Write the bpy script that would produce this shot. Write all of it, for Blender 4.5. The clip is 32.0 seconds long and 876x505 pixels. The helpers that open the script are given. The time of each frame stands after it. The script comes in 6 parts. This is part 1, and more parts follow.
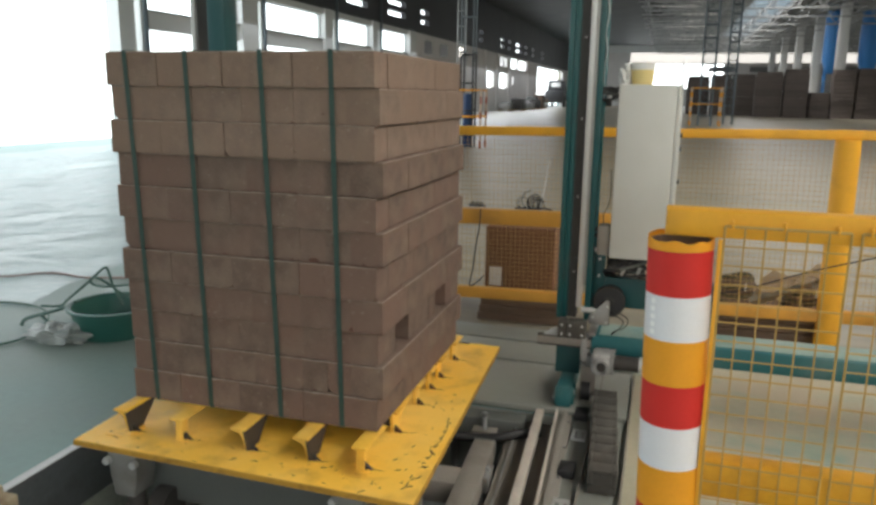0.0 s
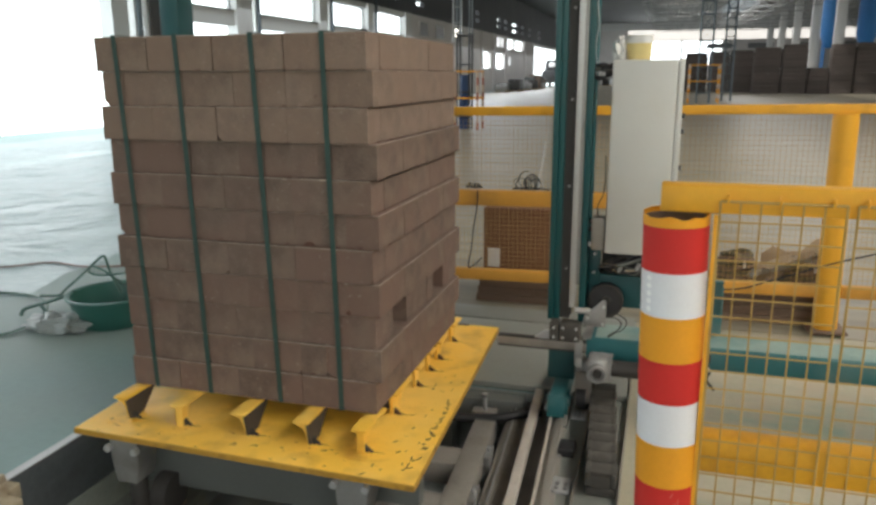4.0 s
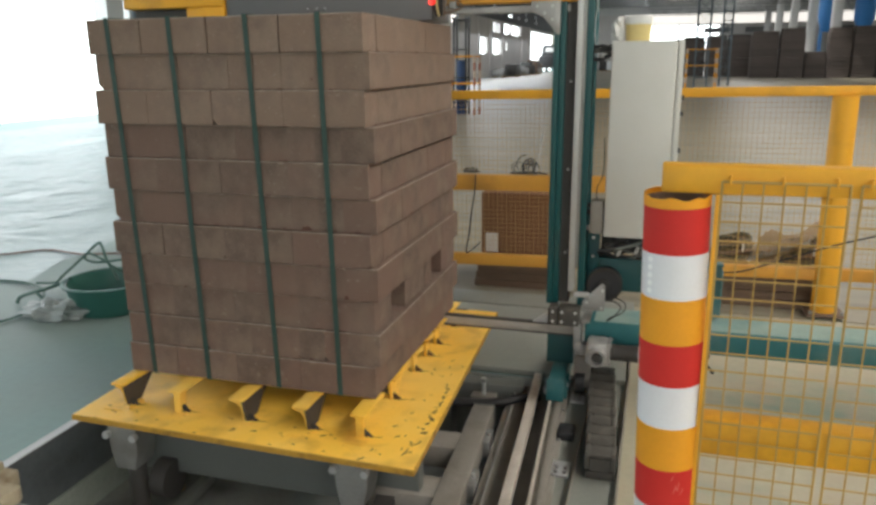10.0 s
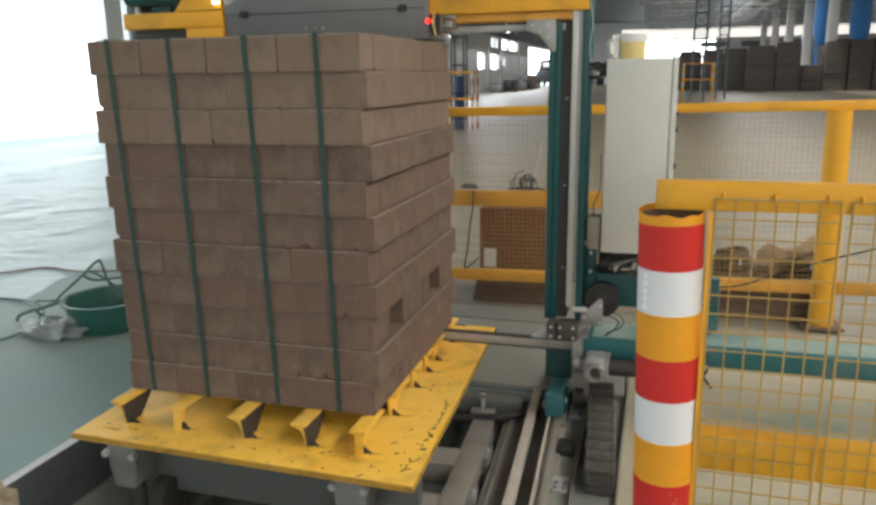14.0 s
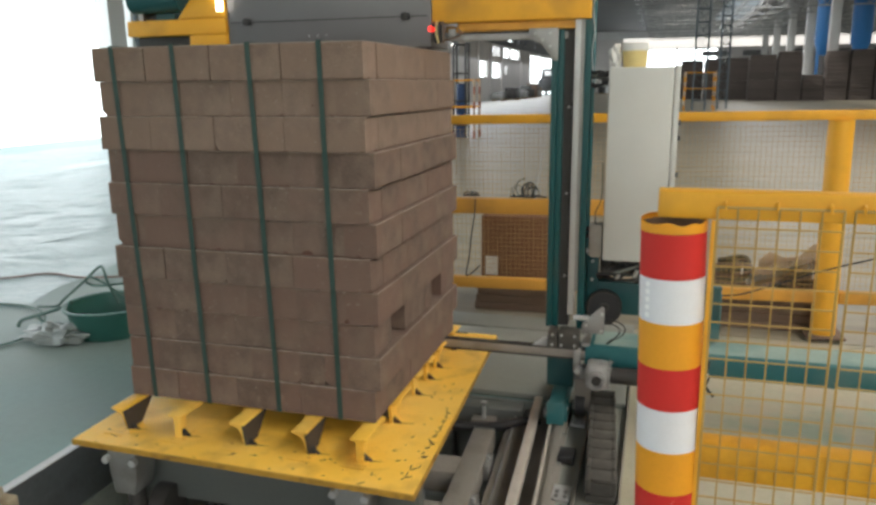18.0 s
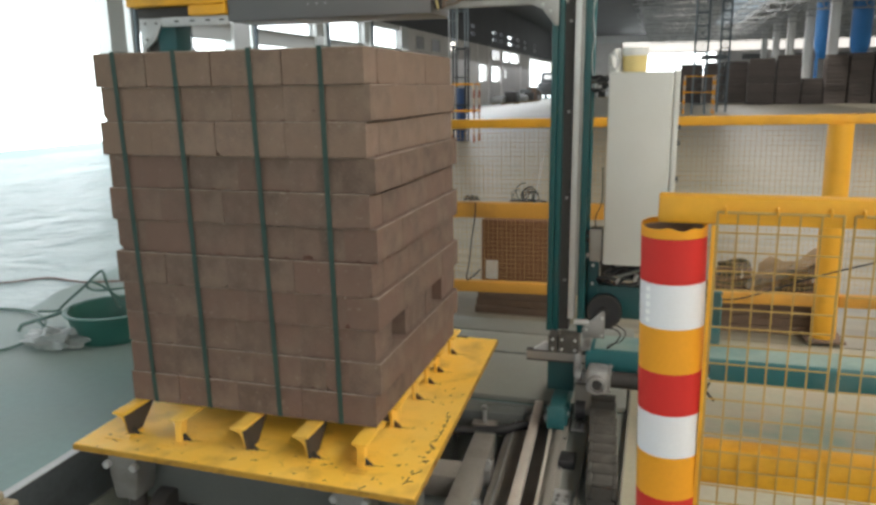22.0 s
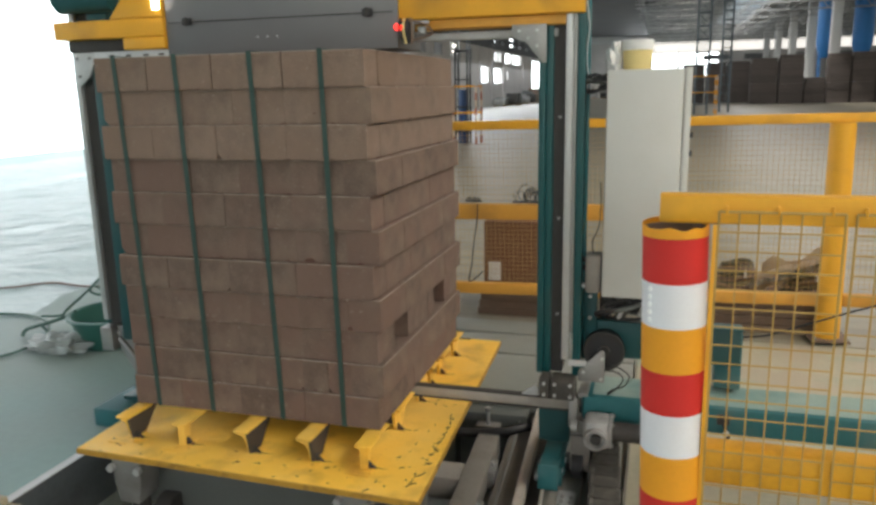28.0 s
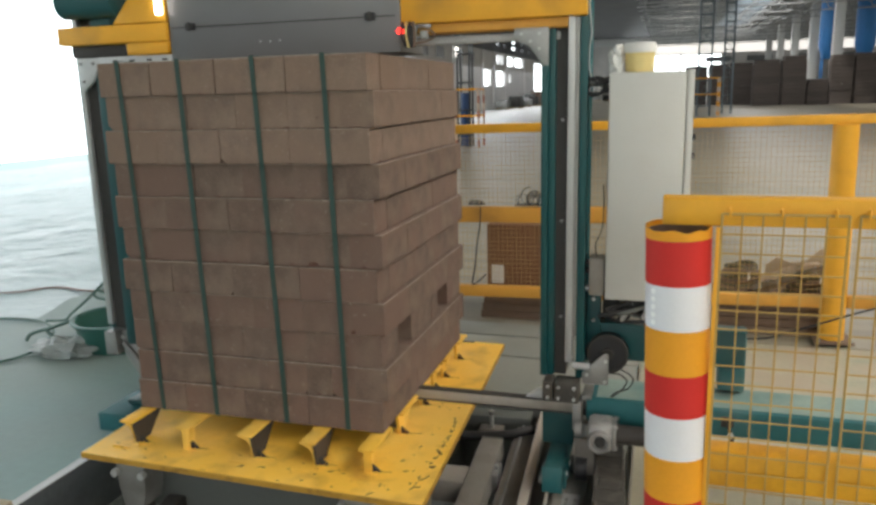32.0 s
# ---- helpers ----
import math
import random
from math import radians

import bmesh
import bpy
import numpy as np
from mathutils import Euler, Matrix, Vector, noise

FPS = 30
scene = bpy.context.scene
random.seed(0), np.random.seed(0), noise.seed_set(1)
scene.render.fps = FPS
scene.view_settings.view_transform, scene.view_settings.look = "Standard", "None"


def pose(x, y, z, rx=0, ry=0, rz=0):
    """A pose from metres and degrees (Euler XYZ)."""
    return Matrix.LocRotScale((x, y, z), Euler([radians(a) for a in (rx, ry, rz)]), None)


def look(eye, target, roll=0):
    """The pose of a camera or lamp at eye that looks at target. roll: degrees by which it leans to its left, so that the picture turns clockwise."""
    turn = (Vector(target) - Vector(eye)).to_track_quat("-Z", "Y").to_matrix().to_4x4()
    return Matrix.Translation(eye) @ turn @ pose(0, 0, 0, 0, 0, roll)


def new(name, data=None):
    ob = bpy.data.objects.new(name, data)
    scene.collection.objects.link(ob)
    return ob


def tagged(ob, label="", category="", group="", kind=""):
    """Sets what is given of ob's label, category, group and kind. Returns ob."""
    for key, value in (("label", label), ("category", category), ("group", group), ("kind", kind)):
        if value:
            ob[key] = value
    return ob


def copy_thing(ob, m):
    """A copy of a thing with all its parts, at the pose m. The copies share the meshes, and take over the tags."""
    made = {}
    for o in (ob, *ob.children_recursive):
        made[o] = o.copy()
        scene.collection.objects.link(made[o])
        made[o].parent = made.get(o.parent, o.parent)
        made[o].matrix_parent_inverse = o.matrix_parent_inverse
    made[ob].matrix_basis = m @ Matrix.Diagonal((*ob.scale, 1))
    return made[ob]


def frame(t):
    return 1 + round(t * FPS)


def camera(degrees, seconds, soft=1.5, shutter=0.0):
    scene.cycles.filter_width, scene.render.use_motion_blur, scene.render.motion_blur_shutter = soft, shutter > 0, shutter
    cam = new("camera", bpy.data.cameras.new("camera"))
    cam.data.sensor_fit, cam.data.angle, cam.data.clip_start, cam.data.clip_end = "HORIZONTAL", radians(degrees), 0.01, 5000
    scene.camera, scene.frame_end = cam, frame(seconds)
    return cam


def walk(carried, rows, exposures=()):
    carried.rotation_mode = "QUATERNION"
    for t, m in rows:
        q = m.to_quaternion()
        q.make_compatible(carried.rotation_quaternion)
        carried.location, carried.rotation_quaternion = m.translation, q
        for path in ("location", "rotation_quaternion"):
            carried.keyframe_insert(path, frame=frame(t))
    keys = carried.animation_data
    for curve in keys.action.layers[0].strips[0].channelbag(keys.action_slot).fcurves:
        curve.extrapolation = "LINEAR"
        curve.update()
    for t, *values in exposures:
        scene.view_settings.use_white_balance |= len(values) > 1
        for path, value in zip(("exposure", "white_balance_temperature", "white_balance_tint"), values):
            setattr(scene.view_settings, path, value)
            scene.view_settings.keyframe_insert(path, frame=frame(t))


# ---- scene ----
cam = camera(61.2, 32.0, soft=3.0)
PATH = [
    (0, (0.8457, -2.1733, 1.4210), (0.2863, -0.2995, 1.0012), 0.78),
    (0.5, (0.8482, -2.1740, 1.4223), (0.2817, -0.3012, 1.0067), 0.59),
    (1, (0.8511, -2.1727, 1.4215), (0.2775, -0.3045, 0.9980), 0.50),
    (1.5, (0.8543, -2.1692, 1.4192), (0.2863, -0.3009, 0.9869), 0.35),
    (2, (0.8564, -2.1650, 1.4170), (0.2969, -0.2960, 0.9742), 0.04),
    (2.5, (0.8561, -2.1612, 1.4153), (0.3019, -0.2933, 0.9652), -0.13),
    (3, (0.8566, -2.1616, 1.4144), (0.3040, -0.2940, 0.9594), -0.25),
    (3.5, (0.8555, -2.1624, 1.4149), (0.2973, -0.2978, 0.9539), -0.24),
    (5.5, (0.8558, -2.1587, 1.4087), (0.3126, -0.2943, 0.9304), -0.47),
    (6, (0.8534, -2.1546, 1.4065), (0.3124, -0.2924, 0.9163), -0.37),
    (6.5, (0.8506, -2.1521, 1.4060), (0.3050, -0.2925, 0.9110), -0.44),
    (7, (0.8516, -2.1500, 1.4049), (0.3036, -0.2908, 0.9098), -0.64),
    (7.5, (0.8515, -2.1493, 1.4063), (0.3010, -0.2915, 0.9120), -0.80),
    (8, (0.8500, -2.1528, 1.4052), (0.3005, -0.2927, 0.9150), -0.80),
    (8.5, (0.8492, -2.1559, 1.4076), (0.2943, -0.2964, 0.9237), -0.62),
    (9, (0.8454, -2.1556, 1.4083), (0.2889, -0.2957, 0.9257), -0.23),
    (9.5, (0.8460, -2.1536, 1.4054), (0.2973, -0.2947, 0.9139), -0.33),
    (10, (0.8481, -2.1496, 1.4020), (0.3007, -0.2919, 0.9023), -0.55),
    (10.5, (0.8501, -2.1514, 1.4031), (0.2996, -0.2943, 0.9049), -0.66),
    (11, (0.8492, -2.1552, 1.4062), (0.2996, -0.2943, 0.9185), -0.27),
    (11.5, (0.8483, -2.1587, 1.4089), (0.2958, -0.2968, 0.9316), -0.29),
    (12, (0.8497, -2.1581, 1.4087), (0.3055, -0.2932, 0.9346), -0.46),
    (12.5, (0.8532, -2.1613, 1.4097), (0.3084, -0.2954, 0.9400), -0.72),
    (13, (0.8574, -2.1606, 1.4096), (0.3244, -0.2902, 0.9421), -0.92),
    (13.5, (0.8574, -2.1646, 1.4117), (0.3212, -0.2923, 0.9542), -0.81),
    (14, (0.8568, -2.1620, 1.4128), (0.3089, -0.2944, 0.9511), -0.88),
    (14.5, (0.8551, -2.1624, 1.4129), (0.3144, -0.2897, 0.9649), -0.84),
    (16.5, (0.8540, -2.1654, 1.4154), (0.3061, -0.2920, 0.9814), -0.31),
    (17, (0.8536, -2.1646, 1.4143), (0.3075, -0.2918, 0.9720), -0.53),
    (17.5, (0.8545, -2.1636, 1.4124), (0.3063, -0.2929, 0.9649), -0.70),
    (18, (0.8549, -2.1637, 1.4123), (0.3028, -0.2923, 0.9705), -0.65),
    (18.5, (0.8530, -2.1659, 1.4137), (0.2934, -0.2986, 0.9672), -0.48),
    (19, (0.8532, -2.1650, 1.4121), (0.3000, -0.2965, 0.9636), -0.54),
    (19.5, (0.8516, -2.1616, 1.4118), (0.3028, -0.2918, 0.9620), -0.55),
    (20, (0.8520, -2.1632, 1.4132), (0.3054, -0.2911, 0.9714), -0.80),
    (20.5, (0.8524, -2.1664, 1.4147), (0.2996, -0.2941, 0.9768), -0.67),
    (21, (0.8545, -2.1679, 1.4164), (0.2965, -0.2982, 0.9811), -0.65),
    (21.5, (0.8537, -2.1694, 1.4159), (0.3014, -0.2961, 0.9832), -0.50),
    (22, (0.8537, -2.1678, 1.4165), (0.3017, -0.2953, 0.9846), -0.71),
    (22.5, (0.8541, -2.1648, 1.4163), (0.3024, -0.2924, 0.9820), -0.86),
    (23, (0.8543, -2.1683, 1.4158), (0.2971, -0.2962, 0.9841), -0.67),
    (23.5, (0.8555, -2.1684, 1.4143), (0.2982, -0.2980, 0.9798), -0.61),
    (24, (0.8567, -2.1661, 1.4154), (0.3025, -0.2941, 0.9805), -0.86),
    (24.5, (0.8550, -2.1654, 1.4162), (0.2988, -0.2915, 0.9920), -0.65),
    (25, (0.8572, -2.1692, 1.4158), (0.3030, -0.2940, 0.9978), -0.50),
    (25.5, (0.8597, -2.1694, 1.4173), (0.3083, -0.2916, 1.0037), -0.64),
    (27.5, (0.8576, -2.1654, 1.4151), (0.3007, -0.2939, 0.9856), -1.30),
    (28, (0.8581, -2.1655, 1.4148), (0.2974, -0.2946, 0.9889), -1.18),
    (28.5, (0.8549, -2.1652, 1.4143), (0.2895, -0.2956, 0.9855), -0.92),
    (29, (0.8548, -2.1606, 1.4136), (0.2988, -0.2876, 0.9851), -0.94),
    (29.5, (0.8547, -2.1596, 1.4133), (0.2915, -0.2902, 0.9795), -1.21),
    (30, (0.8580, -2.1611, 1.4132), (0.2886, -0.2917, 0.9893), -1.04),
    (30.5, (0.8595, -2.1603, 1.4142), (0.2802, -0.2925, 0.9931), -1.23),
    (31, (0.8576, -2.1631, 1.4143), (0.2761, -0.2952, 0.9985), -1.11),
    (31.5, (0.8580, -2.1600, 1.4134), (0.2849, -0.2891, 0.9965), -1.33),
    (32, (0.8583, -2.1670, 1.4158), (0.2891, -0.2958, 0.9979), -1.46),
]
walk(cam, [(t, look(eye, target, roll)) for t, eye, target, roll in PATH], [(0, 0.11), (3.5, 0.12), (6, 0.17), (14, 0.22), (20, 0.22), (24, 0.25), (32, 0.24)])

# ---- light ----
world = bpy.data.worlds.new("sky")
scene.world = world
world.use_nodes = True
wn = world.node_tree.nodes
sky = wn.new("ShaderNodeTexSky")
sky.sky_type = "NISHITA"
sky.sun_disc = False
sky.sun_elevation = radians(50)
sky.sun_rotation = radians(250)
wn["Background"].inputs["Strength"].default_value = 0.12
world.node_tree.links.new(sky.outputs[0], wn["Background"].inputs[0])
scene.view_settings.exposure = 0.14

sun_data = bpy.data.lights.new("sun", "SUN")
sun_data.energy, sun_data.angle, sun_data.color = 2.5, radians(0.6), (1, 0.95, 0.88)
sun = new("sun", sun_data)
sun.matrix_world = look((-30, -10, 45), (0, 0, 0))


def area(name, eye, target, sx, sy, watts, colour):
    data = bpy.data.lights.new(name, "AREA")
    data.shape, data.size, data.size_y, data.energy, data.color = "RECTANGLE", sx, sy, watts, colour
    ob = new(name, data)
    ob.matrix_world = look(eye, target)
    return ob


# roof-light daylight; fill for assumed rear windows; door and window band face bright outdoors
area("rooflight_daylight_a", (8, 2, 8.3), (8, 2, 0), 3.0, 26.0, 2300, (1.0, 0.93, 0.82))
area("rooflight_daylight_b", (8, 60, 8.3), (8, 60, 0), 3.0, 70.0, 1450, (1.0, 0.95, 0.87))
area("rooflight_daylight_c", (24, 45, 8.3), (24, 45, 0), 3.0, 80.0, 1500, (1.0, 0.95, 0.87))
area("window_daylight", (-12.9, 58, 4.4), (0, 58, -3.0), 80.0, 1.4, 2300, (0.90, 0.95, 1.0))
area("south_daylight", (3, -13.6, 3.6), (1, 0, 1.0), 22.0, 4.0, 520, (1.0, 0.93, 0.82))


# ---- materials ----
def material(name, base, rough=0.6, metal=0.0, vary=0.15, scale=6.0, fine=60.0, bump=0.15, dirt=None, dirt_amount=0.0, per_object=0.0, dirt_scale=2.0, coat=0.0, specks=None, hue=None, stretch=None):
    """Base colour with coarse and fine variation, dirt patches and fine relief, in object space metres."""
    m = bpy.data.materials.new(name)
    m.use_nodes = True
    nt = m.node_tree
    n, l = nt.nodes, nt.links
    b = n["Principled BSDF"]
    geo = n.new("ShaderNodeTexCoord")
    coarse = n.new("ShaderNodeTexNoise")
    coarse.inputs["Scale"].default_value, coarse.inputs["Detail"].default_value = scale, 5
    finer = n.new("ShaderNodeTexNoise")
    finer.inputs["Scale"].default_value, finer.inputs["Detail"].default_value = fine, 4
    l.new(geo.outputs["Object"], coarse.inputs["Vector"])
    l.new(geo.outputs["Object"], finer.inputs["Vector"])
    add = n.new("ShaderNodeMath")
    add.operation = "ADD"
    l.new(coarse.outputs["Fac"], add.inputs[0])
    half = n.new("ShaderNodeMath")
    half.operation = "MULTIPLY"
    half.inputs[1].default_value = 0.6
    l.new(finer.outputs["Fac"], half.inputs[0])
    l.new(half.outputs[0], add.inputs[1])
    last = add.outputs[0]
    if per_object:
        info = n.new("ShaderNodeObjectInfo")
        mul = n.new("ShaderNodeMath")
        mul.operation = "MULTIPLY_ADD"
        mul.inputs[1].default_value = per_object
        l.new(info.outputs["Random"], mul.inputs[0])
        l.new(last, mul.inputs[2])
        last = mul.outputs[0]
        top = 1.6 + per_object
    else:
        top = 1.6
    mid = top / 2
    span = n.new("ShaderNodeMapRange")
    span.inputs["From Min"].default_value, span.inputs["From Max"].default_value = mid - 0.45, mid + 0.45
    span.inputs["To Min"].default_value, span.inputs["To Max"].default_value = 1 - vary, 1 + vary
    l.new(last, span.inputs["Value"])
    tint = n.new("ShaderNodeVectorMath")
    tint.operation = "SCALE"
    tint.inputs[0].default_value = base
    l.new(span.outputs[0], tint.inputs["Scale"])
    colour = tint.outputs[0]
    if dirt is not None:
        spots = n.new("ShaderNodeTexNoise")
        spots.inputs["Scale"].default_value, spots.inputs["Detail"].default_value = dirt_scale, 8
        l.new(geo.outputs["Object"], spots.inputs["Vector"])
        if stretch is not None:
            pull = n.new("ShaderNodeVectorMath")
            pull.operation = "MULTIPLY"
            pull.inputs[1].default_value = stretch
            l.new(geo.outputs["Object"], pull.inputs[0])
            l.new(pull.outputs[0], spots.inputs["Vector"])
        edge = n.new("ShaderNodeMapRange")
        edge.inputs["From Min"].default_value, edge.inputs["From Max"].default_value = 0.50, 0.72
        edge.inputs["To Max"].default_value = dirt_amount
        l.new(spots.outputs["Fac"], edge.inputs["Value"])
        mix = n.new("ShaderNodeMix")
        mix.data_type = "RGBA"
        l.new(edge.outputs[0], mix.inputs[0])
        l.new(colour, mix.inputs[6])
        mix.inputs[7].default_value = (*dirt, 1)
        colour = mix.outputs[2]
    for tone, size, low, high, most in ((hue, 3.5, 0.42, 0.62, 0.8), (specks, 75.0, 0.66, 0.74, 0.35)):
        if tone is None:
            continue
        mark = n.new("ShaderNodeTexNoise")
        mark.inputs["Scale"].default_value, mark.inputs["Detail"].default_value = size, 3
        l.new(geo.outputs["Object"], mark.inputs["Vector"])
        if per_object:
            grow = n.new("ShaderNodeVectorMath")
            grow.operation = "MULTIPLY_ADD"
            grow.inputs[1].default_value = (37, 37, 37)
            l.new(info.outputs["Random"], grow.inputs[0])
            l.new(geo.outputs["Object"], grow.inputs[2])
            l.new(grow.outputs[0], mark.inputs["Vector"])
        cut = n.new("ShaderNodeMapRange")
        cut.inputs["From Min"].default_value, cut.inputs["From Max"].default_value, cut.inputs["To Max"].default_value = low, high, most
        l.new(mark.outputs["Fac"], cut.inputs["Value"])
        blend = n.new("ShaderNodeMix")
        blend.data_type = "RGBA"
        l.new(cut.outputs[0], blend.inputs[0])
        l.new(colour, blend.inputs[6])
        blend.inputs[7].default_value = (*tone, 1)
        colour = blend.outputs[2]
    l.new(colour, b.inputs["Base Color"])
    rr = n.new("ShaderNodeMapRange")
    rr.inputs["To Min"].default_value, rr.inputs["To Max"].default_value = max(rough - 0.12, 0.03), min(rough + 0.12, 1)
    l.new(coarse.outputs["Fac"], rr.inputs["Value"])
    l.new(rr.outputs[0], b.inputs["Roughness"])
    b.inputs["Metallic"].default_value = metal
    b.inputs["Coat Weight"].default_value = coat
    if bump:
        bp = n.new("ShaderNodeBump")
        bp.inputs["Strength"].default_value, bp.inputs["Distance"].default_value = bump, 0.004
        l.new(finer.outputs["Fac"], bp.inputs["Height"])
        l.new(bp.outputs[0], b.inputs["Normal"])
    return m


def glow(name, colour, strength):
    m = bpy.data.materials.new(name)
    m.use_nodes = True
    b = m.node_tree.nodes["Principled BSDF"]
    b.inputs["Base Color"].default_value = (*colour, 1)
    b.inputs["Emission Color"].default_value = (*colour, 1)
    b.inputs["Emission Strength"].default_value = strength
    return m


BRICK = material("brick_clay", (0.150, 0.105, 0.082), 0.9, vary=0.44, scale=16, fine=120, bump=1.0, per_object=0.24, dirt=(0.235, 0.175, 0.13), dirt_amount=0.4, dirt_scale=9, specks=(0.36, 0.31, 0.26), hue=(0.172, 0.106, 0.082))
# upper courses: paler clay, with the haze over them put into the colour
BRICK_TAN = material("brick_tan_haze", (0.204, 0.144, 0.110), 0.9, vary=0.36, scale=16, fine=120, bump=1.0, per_object=0.24, dirt=(0.26, 0.20, 0.15), dirt_amount=0.4, dirt_scale=9, specks=(0.38, 0.33, 0.28), hue=(0.214, 0.146, 0.108))
BRICK_EDGE = material("worn_lit_brick_edge", (0.30, 0.245, 0.20), 0.95, vary=0.5, scale=20, fine=150, bump=0.3, dirt=(0.15, 0.10, 0.08), dirt_amount=1.0, dirt_scale=7)
CHIP = material("chipped_clay", (0.10, 0.045, 0.032), 0.95, vary=0.3, scale=30, fine=200, bump=0.5)
CORE = material("shaded_core", (0.07, 0.05, 0.042), 0.95, vary=0.2)
SCUFF = material("bare_rusty_scuff", (0.10, 0.055, 0.022), 0.8, vary=0.3, scale=30, fine=200, bump=0.2)
RUSTY_PATCH = material("rusty_patch", (0.46, 0.21, 0.045), 0.8, vary=0.35, scale=40, fine=200, bump=0.2)
TICK = material("bright_tick", (0.95, 0.95, 0.95), 0.35, vary=0.02, scale=8, fine=100, bump=0.0)
STRAP = material("green_strap", (0.022, 0.058, 0.048), 0.6, vary=0.15, scale=20, fine=200, bump=0.1)
YELLOW = material("yellow_paint", (0.80, 0.395, 0.022), 0.55, vary=0.10, scale=4, fine=80, bump=0.12, dirt=(0.28, 0.15, 0.03), dirt_amount=0.45, dirt_scale=5)
# darker copy of the yellow: shade and haze on far rails and lower beam
SHADED_YELLOW = material("shaded_yellow_paint", (0.66, 0.325, 0.045), 0.6, vary=0.14, scale=5, fine=80, bump=0.12, dirt=(0.25, 0.13, 0.04), dirt_amount=0.55, dirt_scale=5)
DEEP_YELLOW = material("deep_yellow_paint", (0.74, 0.375, 0.015), 0.55, vary=0.16, scale=6, fine=80, bump=0.15, dirt=(0.40, 0.18, 0.02), dirt_amount=0.6, dirt_scale=9)
EDGE_PLATE = material("shaded_yellow_edge", (0.46, 0.25, 0.028), 0.7, vary=0.25, scale=9, fine=90, bump=0.3, dirt=(0.14, 0.075, 0.02), dirt_amount=0.85, dirt_scale=14)
PLATE = material("yellow_plate", (0.90, 0.53, 0.062), 0.6, vary=0.10, scale=5, fine=90, bump=0.3, dirt=(0.42, 0.21, 0.03), dirt_amount=0.75, dirt_scale=9, hue=(0.90, 0.58, 0.12), specks=(0.42, 0.21, 0.045))
TEAL = material("teal_paint", (0.007, 0.074, 0.080), 0.42, vary=0.18, scale=5, fine=90, bump=0.08, dirt=(0.05, 0.07, 0.065), dirt_amount=0.4, dirt_scale=4)
STEEL = material("grey_steel", (0.33, 0.33, 0.32), 0.45, metal=0.55, vary=0.2, scale=7, fine=120, bump=0.12, dirt=(0.10, 0.085, 0.07), dirt_amount=0.5, dirt_scale=5)
PALE_STEEL = material("pale_steel", (0.52, 0.53, 0.53), 0.42, metal=0.4, vary=0.12, scale=8, fine=120, bump=0.1)
DARK = material("grease_and_shade", (0.04, 0.037, 0.034), 0.6, vary=0.35, scale=9, fine=80, bump=0.3)
RUBBER = material("black_rubber", (0.02, 0.02, 0.022), 0.55, vary=0.3, scale=12, fine=100, bump=0.15)
CABINET = material("cabinet_enamel", (0.57, 0.575, 0.545), 0.42, vary=0.05, scale=2, fine=200, bump=0.04, dirt=(0.40, 0.38, 0.33), dirt_amount=0.25, dirt_scale=3)
HOUSING = material("housing_enamel", (0.17, 0.17, 0.175), 0.4, metal=0.2, vary=0.12, scale=3, fine=150, bump=0.05)
RED = material("red_reflective", (0.60, 0.022, 0.016), 0.7, vary=0.10, scale=8, fine=160, bump=0.06)
WHITE_BAND = material("white_reflective", (0.76, 0.76, 0.79), 0.6, vary=0.06, scale=6, fine=150, bump=0.06)
GUARD_RED = material("dull_brown_red", (0.34, 0.115, 0.070), 0.75, vary=0.25, scale=6, fine=60, bump=0.1)
GUARD_WHITE = material("dirty_white_band", (0.56, 0.44, 0.34), 0.75, vary=0.25, scale=6, fine=60, bump=0.1)
FADED_RED = material("faded_red", (0.66, 0.19, 0.15), 0.7, vary=0.1, scale=8, fine=100, bump=0.0)
AMBER = material("amber_paint", (0.80, 0.34, 0.012), 0.62, vary=0.10, scale=7, fine=120, bump=0.06)
FLOOR = material("green_grey_floor", (0.225, 0.345, 0.335), 0.55, vary=0.14, scale=0.8, fine=25, bump=0.06, dirt=(0.30, 0.295, 0.25), dirt_amount=0.6, dirt_scale=0.35)
CONCRETE = material("pale_concrete", (0.41, 0.385, 0.285), 0.6, vary=0.2, scale=2.4, fine=40, bump=0.15, dirt=(0.19, 0.30, 0.255), dirt_amount=1.0, dirt_scale=1.9, stretch=(0.5, 1.8, 1.0), hue=(0.42, 0.355, 0.265))
COVER = material("steel_cover_plate", (0.272, 0.288, 0.262), 0.5, metal=0.2, vary=0.14, scale=3, fine=60, bump=0.15, dirt=(0.25, 0.24, 0.21), dirt_amount=0.5, dirt_scale=3)
WALL = material("white_wall", (0.66, 0.67, 0.66), 0.8, vary=0.08, scale=0.6, fine=12, bump=0.05)
ROOF = material("dark_roof_sheet", (0.052, 0.055, 0.060), 0.65, vary=0.2, scale=0.5, fine=8, bump=0.1)
TRUSS = material("truss_paint", (0.38, 0.39, 0.39), 0.55, vary=0.15, scale=2, fine=30, bump=0.05)
